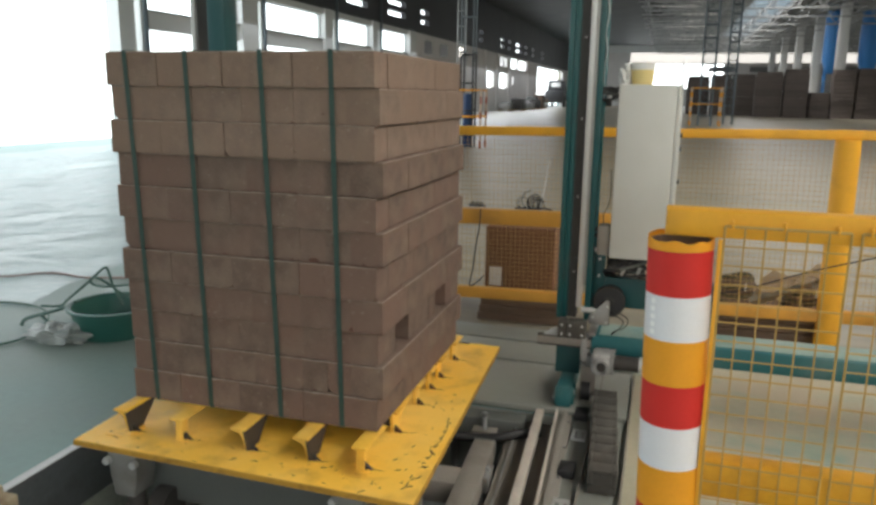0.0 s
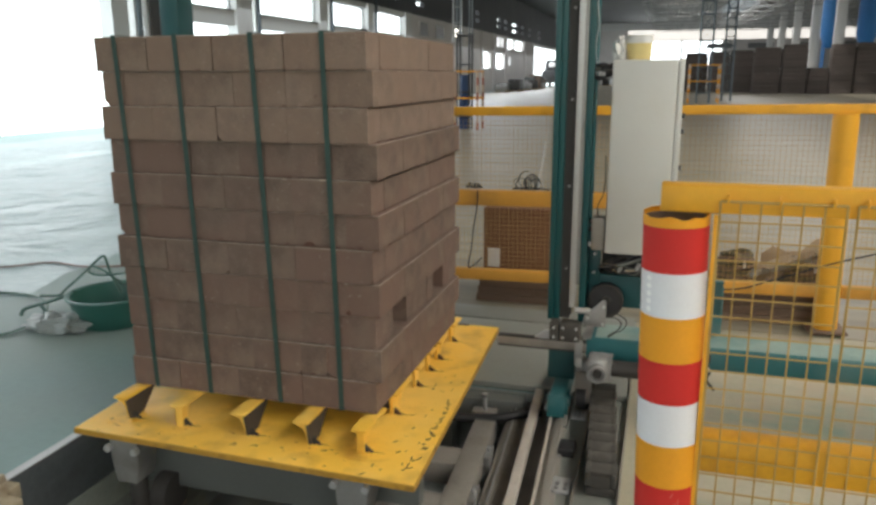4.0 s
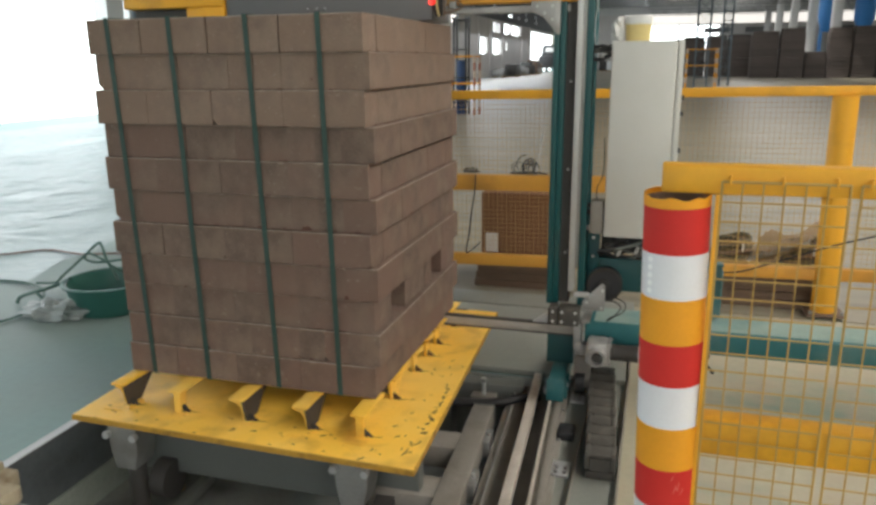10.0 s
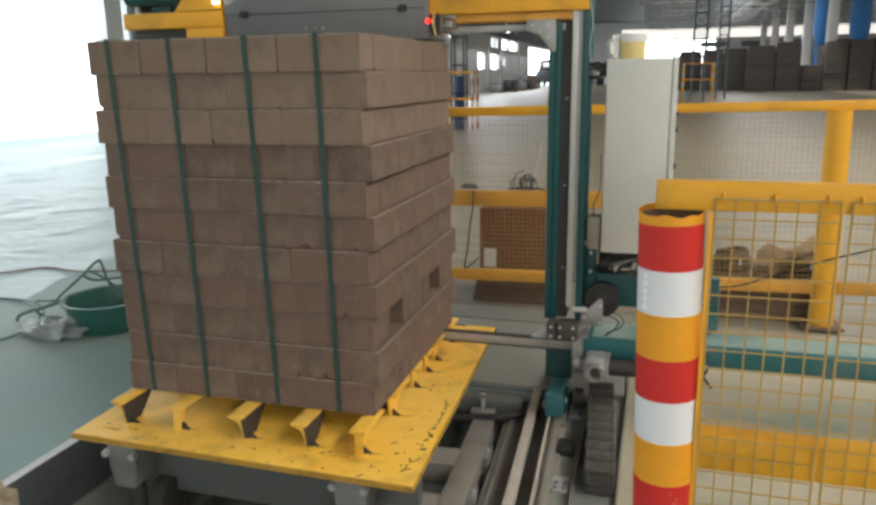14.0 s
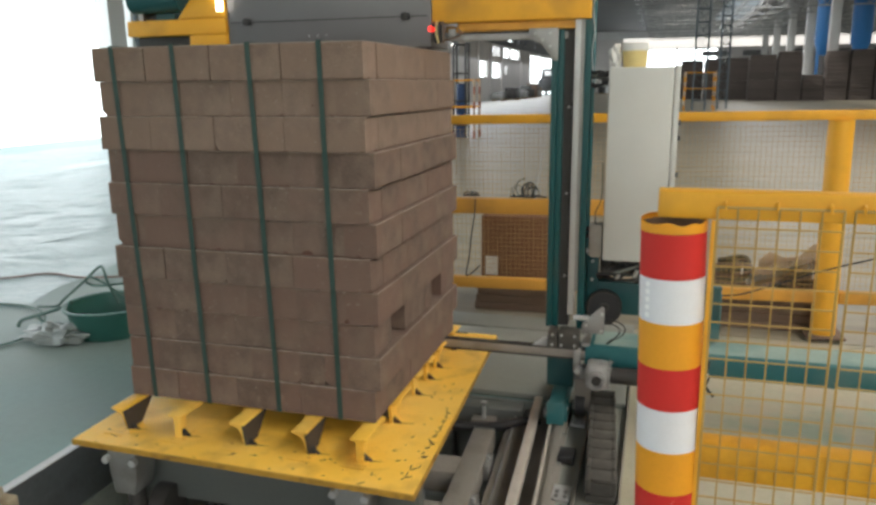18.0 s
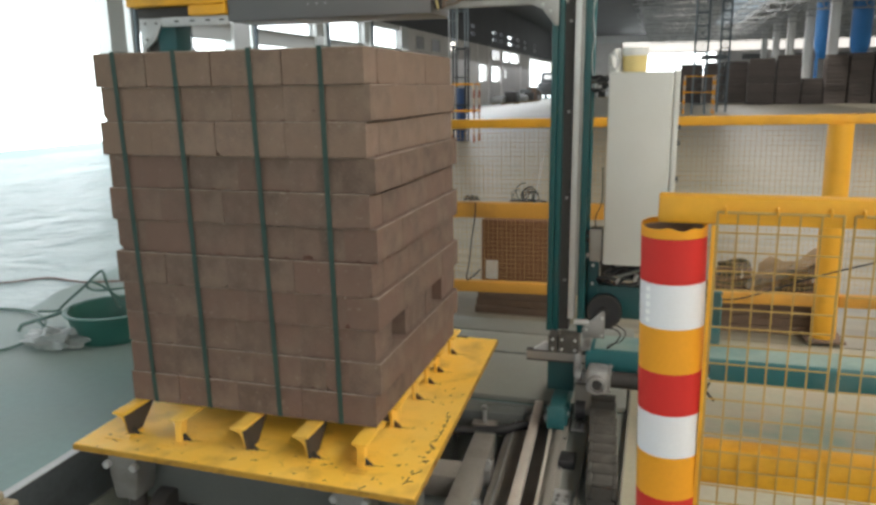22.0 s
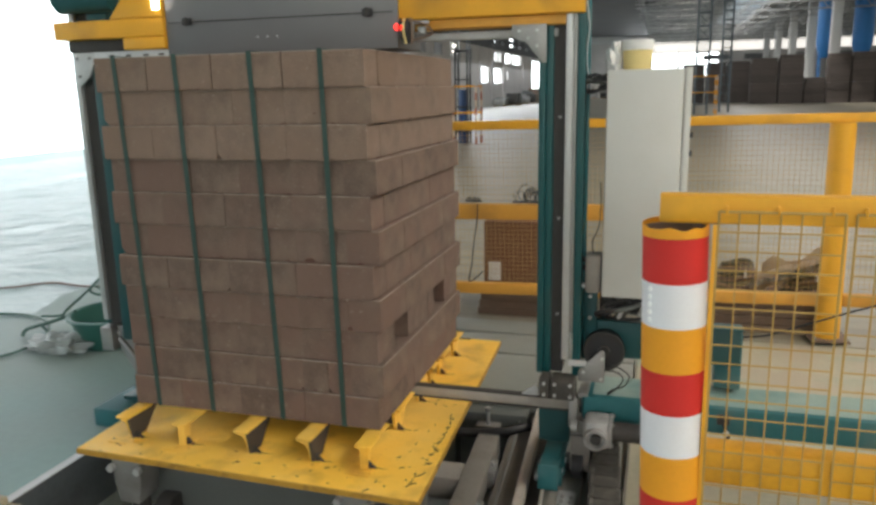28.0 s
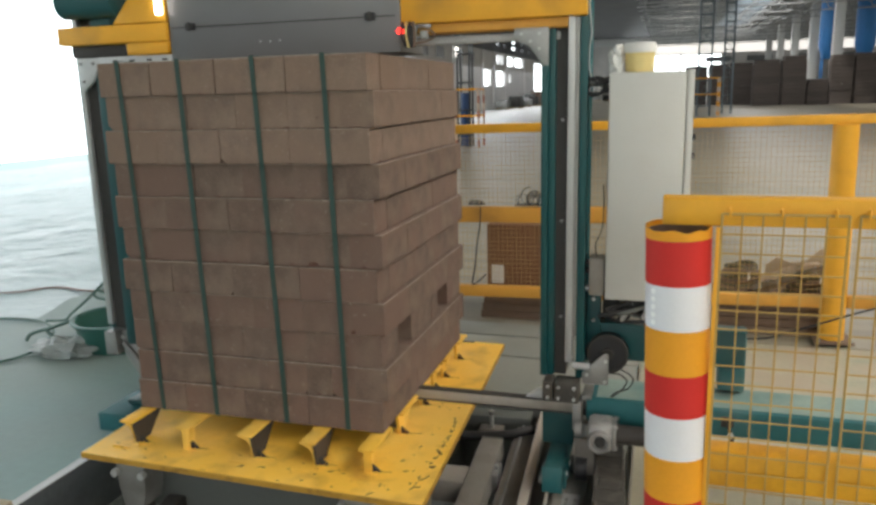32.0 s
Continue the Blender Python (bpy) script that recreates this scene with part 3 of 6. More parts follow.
    # daylight outside
    single("backdrop_west", box(-15.2, -15.1, -12, 113, -0.5, 8.0), SKY_CARD, "overexposed bright daylight outside", "daylight", kind="structure")
    single("backdrop_north", box(-14, 37, 113.5, 113.6, -0.5, 8.0), SKY_CARD, "overexposed bright daylight outside", "daylight", kind="structure")


def build_roof():
    bm = bmesh.new()
    strips = [(-14.0, 6.5), (9.5, 22.5), (25.5, 36.5)]
    for a, b in strips:
        add_box(bm, a, b, HALL_S - 0.4, HALL_N + 0.4, EAVES, EAVES + 0.12)
    for a, b in ((6.5, 9.5), (22.5, 25.5)):
        add_box(bm, a, b, HALL_S - 0.4, -11.5, EAVES, EAVES + 0.12)
        add_box(bm, a, b, 15.5, 24.5, EAVES, EAVES + 0.12)
        add_box(bm, a, b, 96, HALL_N + 0.4, EAVES, EAVES + 0.12)
    single("ceiling", bm, ROOF, "dark sheet-metal hall roof on purlins", "ceiling", kind="structure")
    # purlins along the hall, coloured pale for the light they catch
    bm = bmesh.new()
    x = -1.0
    while x < 36:
        add_box(bm, x, x + 0.08, HALL_S, HALL_N, EAVES - 0.18, EAVES)
        x += 1.5
    single("ceiling_purlins", bm, TRUSS, "purlins under the hall roof, paled for the light they catch", "purlins", kind="structure")
    # ribs paler than the sheet, put in for streaks of reflected light
    bm = bmesh.new()
    for k in range(95):
        y = 28.0 + 0.88 * k
        add_box(bm, -0.4 + 1.4 * math.sin(k * 1.7), 35.9, y, y + 0.10, EAVES - 0.06, EAVES - 0.004)
    single("ceiling_ribs", bm, RIB, "pale ribs put in for light streaks on the roof sheets", "roof ribs", kind="structure")
    # narrow glowing strips under the roof, added to brighten it with streaks
    bm = bmesh.new()
    for k in range(24):
        y = 32.0 + 3.1 * k
        a = -0.2 + 2.4 * (0.5 + 0.5 * math.sin(k * 2.3))
        add_box(bm, a, a + 2.6 + 1.6 * math.sin(k * 1.3), y, y + 0.20, EAVES - 0.075, EAVES - 0.062)
    single("ceiling_rooflights", bm, CREAM_GLOW, "narrow glowing strips added for bright streaks on the roof", "rooflight", kind="structure")
    # lattice trusses across the hall
    first = None
    for k in range(13):
        y = 34.0 + 6.0 * k
        if first is None:
            first = thing("roof_truss", (0, y, 0), "pale grey steel lattice roof truss", "roof truss", "roof trusses", "structure")
            bm = bmesh.new()
            add_rod(bm, (-1.3, 0, EAVES - 0.25), (35.9, 0, EAVES - 0.25), 0.06, 6)
            part("top_chord", bm, TRUSS, first)
            bm = bmesh.new()
            add_rod(bm, (-0.55, 0, EAVES - 1.5), (35.9, 0, EAVES - 1.5), 0.06, 6)
            part("bottom_chord", bm, TRUSS, first)
            bm = bmesh.new()
            for i in range(8, 33):
                x = -13.3 + i * 1.5
                hi, lo = (x, 0, EAVES - 0.25), (x + 0.75, 0, EAVES - 1.5)
                add_rod(bm, hi, lo, 0.035, 5, cap=False)
                add_rod(bm, lo, (x + 1.5, 0, EAVES - 0.25), 0.035, 5, cap=False)
            part("web", bm, TRUSS, first)
        else:
            copy_thing(first, pose(0, y, 0))
    col = None
    for k in range(5):
        y = 62.2 + 10.0 * k
        if col is None:
            col = single("column", box(-0.35, 0.35, -0.3, 0.3, 0, EAVES - 0.2, 0.03), WALL, "white square concrete hall column", "column", "hall columns", "structure")
            col.location = (13.3, y, 0)
        else:
            copy_thing(col, pose(13.3, y, 0))


build_floor()
build_walls()
build_roof()


# ---- turntable platform with brick pack ----
STACK_Z, LAYER, PACK_W, PACK_D = 0.30, 0.1133, 0.968, 1.0


def build_platform():
    t = thing("platform_table", (0, 0, 0), "yellow painted steel lifting table on a dark frame in the pit", "platform")
    board = [(-1.07, -0.222), (0.205, -0.254), (0.150, 1.235), (-1.09, 1.24)]
    part("deck", prism(board, "z", 0.188, 0.21, 0.003), PLATE, t, "scuffed yellow steel deck plate")
    # bars darker than the deck: the shaded edge is put into their colour
    part("edge_bar", prism([(-1.07, -0.2265), (0.2085, -0.2585), (0.2085, -0.2545), (-1.07, -0.2225)], "z", 0.189, 0.2075), EDGE_PLATE, t, "front edge of the deck with its shade put into the colour")
    part("edge_bar", prism([(0.2055, -0.252), (0.2085, -0.252), (0.1535, 1.235), (0.1505, 1.235)], "z", 0.189, 0.2075), EDGE_PLATE, t, "side edge of the deck with its shade put into the colour")
    for k, x in enumerate((-0.945, -0.71, -0.467, -0.232, -0.022)):
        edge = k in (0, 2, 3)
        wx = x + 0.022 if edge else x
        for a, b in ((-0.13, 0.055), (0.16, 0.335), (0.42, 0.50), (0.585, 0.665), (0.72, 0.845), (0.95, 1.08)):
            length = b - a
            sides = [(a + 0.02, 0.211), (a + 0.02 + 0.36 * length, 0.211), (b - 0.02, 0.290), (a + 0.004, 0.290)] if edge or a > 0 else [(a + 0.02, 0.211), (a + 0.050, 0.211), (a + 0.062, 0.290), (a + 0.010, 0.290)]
            # edge webs: the shade on them and dirt are put into the colour
            part("web", prism(sides, "x", wx - 0.005, wx + 0.005), WEB if edge else PLATE, t, "dark steel web, shade and dirt put into the colour" if edge else "")
            part("support_flange", box(x - 0.028, x + 0.028, a, b, 0.2905, 0.2985, 0.002), PLATE, t)
            if edge:
                rib = [(x - 0.026, 0.290), (wx - 0.0055, 0.290), (wx - 0.0055, 0.222), (wx - 0.012, 0.258), (x - 0.004, 0.276), (x - 0.020, 0.280)]
            else:
                rib = [(x - 0.020, 0.290), (x + 0.014, 0.290), (x + 0.012, 0.211), (x - 0.014, 0.211), (x - 0.013, 0.274)]
            if a < 0:
                part("end_rib", prism(rib, "y", a + 0.012, a + 0.019), PLATE, t)
                part("weld_pad", box(x - 0.045, x + 0.030, a - 0.030, a - 0.025, 0.2105, 0.2135), PLATE, t)
                part("weld_pad", box(wx + 0.022, wx + 0.027, a - 0.01, a + 0.07, 0.2105, 0.2135), PLATE, t)
            part("scorch_line", prism([(wx + 0.02, a + 0.029), (wx + 0.040, a + 0.031), (wx + 0.068 + 0.006 * (k % 3), a + 0.036), (wx + 0.045, a + 0.035), (wx + 0.02, a + 0.036)], "z", 0.2102, 0.2108), SCUFF, t, "dark scratch in the paint")
            part("weld_scar", prism([(wx + 0.006, 0.2105), (wx + 0.034, 0.2105), (wx + 0.024, 0.219), (wx + 0.014, 0.228 + 0.005 * (k % 2)), (wx + 0.007, 0.234)], "y", a + 0.026, a + 0.038), SCUFF if a > 0 else DARK, t, "dark burnt weld")
    # added dark bar paints the shade on the deck under the pack
    part("cross_bar", box(-0.99, -0.045, 0.22, 0.23, 0.211, 0.288, 0.001), WEB, t, "dark bar put in for the shade under the pack")
    part("rear_slot", prism([(-0.075, 1.222), (0.0, 1.217), (0.002, 1.229), (-0.075, 1.233)], "z", 0.2095, 0.2125), DARK, t, "dark slot at the rear edge")
    rnd = random.Random(21)
    for k in range(46):
        # dark scratches and chipped spots
        side = k < 24
        y = rnd.uniform(-0.20, 0.62) if side else rnd.uniform(-0.235, -0.10)
        x = rnd.uniform(0.03, 0.155) if side else rnd.uniform(-1.0, 0.1)
        a, ln = (rnd.uniform(0.7, 1.9), rnd.uniform(0.003, 0.009)) if side else (rnd.uniform(-0.3, 0.3), rnd.uniform(0.002, 0.008))
        u, v = Vector((math.cos(a), math.sin(a))) * ln, Vector((-math.sin(a), math.cos(a))) * rnd.uniform(0.0012, 0.0036)
        c = Vector((x, y))
        part("scratch", prism([tuple(c - u - v), tuple(c + u - v * 0.6), tuple(c + u * 1.2 + v), tuple(c - u * 0.8 + v)], "z", 0.2101, 0.2106), SCUFF, t, "dark scratch in the paint")
    for k, x in enumerate((-0.945, -0.71, -0.467, -0.232, -0.022)):
        for j in range(4):
            c, r0 = Vector((x + rnd.uniform(-0.06, 0.05), -0.13 + rnd.uniform(-0.07, 0.05))), rnd.uniform(0.003, 0.009)
            part("chip", prism([(c.x + r0 * rnd.uniform(0.5, 1.2) * math.cos(a * 1.05), c.y + 0.6 * r0 * rnd.uniform(0.5, 1.2) * math.sin(a * 1.05)) for a in range(6)], "z", 0.2101, 0.2105), RUSTY_PATCH, t, "rusty chipped spot")
    for k in range(16):
        x = rnd.uniform(-1.05, 0.19)
        w, h = rnd.uniform(0.004, 0.018), rnd.uniform(0.003, 0.008)
        y = -0.222 - 0.0236 * (x + 1.07)
        part("edge_chip", prism([(x - w, 0.1895), (x + w, 0.1895), (x + 0.6 * w, 0.1895 + h), (x - 0.5 * w, 0.1895 + 0.8 * h)], "y", y - 0.0012, y + 0.004), SCUFF, t, "chipped lower edge")
    # scrawled chain marks along the outer edge, closest together towards the front
    for k in range(17):
        y = -0.03 + 0.36 * (k / 16) ** 1.15 + rnd.uniform(-0.012, 0.012)
        x, z = 0.166 - 0.028 * y + rnd.uniform(-0.010, 0.008), 0.2100
        dx, dy = rnd.uniform(0.002, 0.014) * rnd.choice((-1, 1, 1)), rnd.uniform(0.006, 0.022)
        part("gouge", tube([(x - dx, y - 0.4 * dy, z), (x - 0.2 * dx, y + rnd.uniform(-0.3, 0.5) * dy, z), (x + 0.3 * dx, y - 0.2 * dy, z), (x + 0.9 * dx, y + dy, z)], rnd.uniform(0.0010, 0.0026), 5), SCUFF, t, "dark scrawled gouge in the paint")
    for pts in (((0.142, -0.185), (0.149, -0.168), (0.150, -0.135)), ((0.149, -0.168), (0.170, -0.158)), ((0.150, -0.120), (0.168, -0.105), (0.176, -0.085)), ((0.02, -0.247), (0.028, -0.236), (0.036, -0.226)), ((0.085, -0.08), (0.10, -0.07)), ((-0.155, -0.14), (-0.138, -0.13))):
        part("gouge", tube([(*p, 0.2102) for p in pts], 0.0021, 5), SCUFF, t, "dark scrawled gouge in the paint")
    for x in (-0.90, -0.03):
        part("bearing_block", prism([(x - 0.062, 0.186), (x + 0.060, 0.186), (x + 0.055, 0.07), (x + 0.040, 0.0), (x - 0.042, 0.0), (x - 0.055, 0.07)], "y", -0.19, -0.085, 0.005), STEEL, t, "grey steel bracket bolted under the deck")
        part("cap_strip", box(x - 0.070, x + 0.070, -0.197, -0.04, 0.172, 0.187, 0.002), STEEL, t)
        for k in (-0.055, 0.055):
            part("bolt", rod((x + k, -0.210, 0.135), (x + k, -0.188, 0.135), 0.014, 6), PALE_STEEL, t)
        part("leg", rod((x, -0.13, -0.399), (x, -0.13, 0.0), 0.032, 16), DARK, t)
        part("guide_wheel", rod((x + 0.035, -0.055, -0.10), (x + 0.10, -0.055, -0.10), 0.075, 24), DARK, t, "dark greasy guide wheel")
    part("cross_beam", box(-1.0, 0.15, -0.035, 0.02, -0.085, 0.17, 0.006), PANEL, t, "dark grey-green channel under the deck")
    for x in (-0.90, -0.03):
        part("side_beam", box(x - 0.06, x + 0.06, 0.03, 1.0, 0.04, 0.18, 0.006), PANEL, t)
        part("leg", box(x - 0.05, x + 0.05, 0.85, 0.95, -0.40, 0.04, 0.004), PANEL, t)


# how far each layer stands out, to the side and to the front, from the lowest up
OUT_X = (-0.006, 0.012, -0.006, 0.012, -0.007, 0.012, -0.008, 0.011, -0.011, 0.003, -0.010)
OUT_Y = (-0.009, -0.002, 0.006, -0.002, -0.009, 0.006, -0.004, 0.007, -0.008, 0.005, -0.009)


def build_pack():
    t = thing("brick_pack", (0, 0, STACK_Z), "grey-brown brick pack bound with four dark green straps on yellow supports", "brick pack")
    rnd = random.Random(4)
    made = {}

    def brick_mesh(lx, ly, chip, clay):
        key = (round(lx, 4), round(ly, 4), chip, clay.name)
        if key not in made:
            bm = box(-lx / 2, lx / 2, -ly / 2, ly / 2, 0.0, LAYER - 0.0005)
            if chip:
                sx, sz = (1, 1, -1)[chip - 1], (0, 1, 0)[chip - 1]
                vs = [v for v in bm.verts if v.co.x * sx > 0 and (v.co.z > 0.05) == bool(sz) and v.co.y < 0]
                bmesh.ops.bevel(bm, geom=vs, offset=(0.016, 0.010, 0.020)[chip - 1], segments=1, affect="VERTICES")
                bmesh.ops.bevel(bm, geom=[e for e in bm.edges if abs(e.verts[0].co.z - e.verts[1].co.z) < 0.001], offset=0.0022, segments=1, affect="EDGES")
            else:
                bmesh.ops.bevel(bm, geom=[e for e in bm.edges if abs(e.verts[0].co.z - e.verts[1].co.z) < 0.001], offset=0.0026, segments=1, affect="EDGES")
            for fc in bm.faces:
                # upper edges only: wear, plus the light they catch put into the colour
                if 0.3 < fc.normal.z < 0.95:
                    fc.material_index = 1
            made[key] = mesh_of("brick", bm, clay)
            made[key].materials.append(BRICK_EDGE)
        return made[key]

    core_top = 11 * LAYER - 0.05
    # filler for the inner bricks; pocket shade is put into its dark colour
    part("core", box(-PACK_W + 0.13, -0.13, 0.13, PACK_D - 0.13, 0.002, 2 * LAYER), CORE, t, "dark filler block in place of the inner bricks")
    part("core", box(-PACK_W + 0.13, -0.34, 0.13, PACK_D - 0.13, 2 * LAYER + 0.001, 3 * LAYER - 0.001), CORE, t, "dark filler block in place of the inner bricks")
    part("core", box(-PACK_W + 0.13, -0.13, 0.13, PACK_D - 0.13, 3 * LAYER, core_top), CORE, t, "dark filler block in place of the inner bricks")

    def lay(x0, x1, y0, y1, z, gap):
        lx, ly = x1 - x0 - gap, y1 - y0 - gap
        chip = rnd.choice((0, 0, 0, 0, 0, 0, 0, 1, 2, 3))
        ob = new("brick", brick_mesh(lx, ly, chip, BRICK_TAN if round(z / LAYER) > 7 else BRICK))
        ob.parent = t
        ob.location = ((x0 + x1) / 2 + rnd.uniform(-0.0008, 0.0008), (y0 + y1) / 2 + rnd.uniform(-0.0006, 0.0006), z)
        ob.rotation_euler = (0, 0, rnd.uniform(-0.002, 0.002))

    d = 0.115
    for n in range(11):
        z, ox, oy = n * LAYER, OUT_X[n], OUT_Y[n]
        west, east, south, north = -PACK_W - 0.0028 * n + (0.005 if n % 2 else -0.002), ox, oy, PACK_D + rnd.uniform(-0.006, 0.004)
        long_front = n % 2 == 0
        x0, x1 = (west, east) if long_front else (west + d, east - d)
        y0, y1 = (south + d, north - d) if long_front else (south, north)
        for lo, hi in ((south, south + d), (north - d, north)):
            wide = east - west
            cuts = [west + wide * c for c in ((0.0, 0.21, 0.46, 0.717, 1.0) if n % 4 else (0.0, 0.205, 0.456, 0.716, 1.0))] if long_front else [x0, west + 0.32 * wide, west + 0.51 * wide, west + 0.70 * wide, west + 0.795 * wide, x1]
            for p, q in zip(cuts, cuts[1:]):
                lay(p, q, lo, hi, z, 0.0045 if n == 10 else rnd.choice((0.0, 0.0, 0.0, 0.0004, 0.0018)))
        for side in (0, 1):
            lo, hi = ((west, west + d), (east - d, east))[side]
            if n == 2 and side:
                # fork pockets: two openings between bricks laid on end
                cuts = [(y0, 0.168), (0.310, 0.394), (0.394, 0.478), (0.478, 0.562), (0.562, 0.646), (0.792, y1)]
            else:
                step = (y1 - y0) / round((y1 - y0) / 0.245)
                cuts = [(y0 + k * step, y0 + (k + 1) * step) for k in range(round((y1 - y0) / step))]
            for p, q in cuts:
                lay(lo, hi, p, q, z, rnd.choice((0.0, 0.0002, 0.0008)))
        if n == 10:
            for i in range(3):
                for j in range(7):
                    lay(-PACK_W + d + 0.246 * i, -PACK_W + d + 0.246 * (i + 1), d + 0.11 * j, d + 0.11 * (j + 1), z, 0.003)
    # broken spots along the lower edge of one course, and a few elsewhere
    for x, z, w, h in ((-0.402, 5, 0.014, 0.006), (-0.315, 5, 0.008, 0.005), (-0.235, 5, 0.020, 0.014), (-0.135, 5, 0.007, 0.004), (-0.055, 5, 0.009, 0.005), (-0.24, 1, 0.008, 0.005), (-0.30, 9, 0.012, 0.003), (-0.19, 9.25, 0.004, 0.005), (-0.57, 5, 0.010, 0.004), (-0.10, 3, 0.008, 0.016)):
        zz, f = z * LAYER + 0.003, OUT_Y[int(z)]
        part("broken_spot", prism([(x - w, zz), (x + w, zz), (x + 0.8 * w, zz + 0.6 * h), (x + 0.2 * w, zz + h), (x - 0.7 * w, zz + 0.7 * h)], "y", f - 0.0016, f + 0.003), CHIP, t, "dark reddish broken spot")
    # crumbled bits along the course edges, dark below and pale above, on the front and on the side
    rc = random.Random(77)
    for k in range(120):
        n, pale, front = rc.randrange(0, 11), k % 2, rc.random() < 0.6
        w, h = rc.uniform(0.003, 0.012), rc.uniform(0.0015, 0.0045)
        zz = n * LAYER + (LAYER - 0.002 - h if pale else 0.0005)
        c = rc.uniform(-0.95, -0.02) if front else rc.uniform(0.03, 0.97)
        if n == 2 and not front:
            continue
        shape = [(c - w, zz), (c + w, zz + 0.0004), (c + 0.7 * w, zz + 0.7 * h), (c + rc.uniform(-0.3, 0.3) * w, zz + h), (c - 0.8 * w, zz + 0.5 * h)]
        f = OUT_Y[n] if front else OUT_X[n]
        part("crumb", prism(shape, "y", f - 0.0012, f + 0.003) if front else prism(shape, "x", f - 0.003, f + 0.0012), BRICK_EDGE if pale else CHIP, t, "pale crumbled edge" if pale else "dark crumbled edge")
    top = 11 * LAYER
    for a, b in ((-0.872, -0.915), (-0.646, -0.679), (-0.366, -0.402), (-0.134, -0.156)):
        bm = bmesh.new()
        f, k = -0.0095, PACK_D + 0.0065
        loop = [((a, f, 0.0), (b, f, top + 0.003)), ((b, f, top + 0.003), (b, k, top + 0.003)), ((b, k, top + 0.003), (a, k, 0.0)), ((a, k, -0.0005), (a, f, -0.0005))]
        out = [Vector((0, -1, 0)), Vector((0, 0, 1)), Vector((0, 1, 0)), Vector((0, 0, 0.2))]
        for (p, q), o in zip(loop, out):
            p, q, side = Vector(p), Vector(q), Vector((0.0085, 0, 0))
            o = o * 0.0016
            vs = [bm.verts.new(v) for v in (p - side, p + side, q + side, q - side, p - side + o, p + side + o, q + side + o, q - side + o)]
            for fc in ((3, 2, 1, 0), (4, 5, 6, 7), (0, 1, 5, 4), (1, 2, 6, 5), (2, 3, 7, 6), (3, 0, 4, 7)):
                bm.faces.new([vs[i] for i in fc])
        bmesh.ops.recalc_face_normals(bm, faces=bm.faces[:])
        part("strap", bm, STRAP, t, "dark green plastic strap")


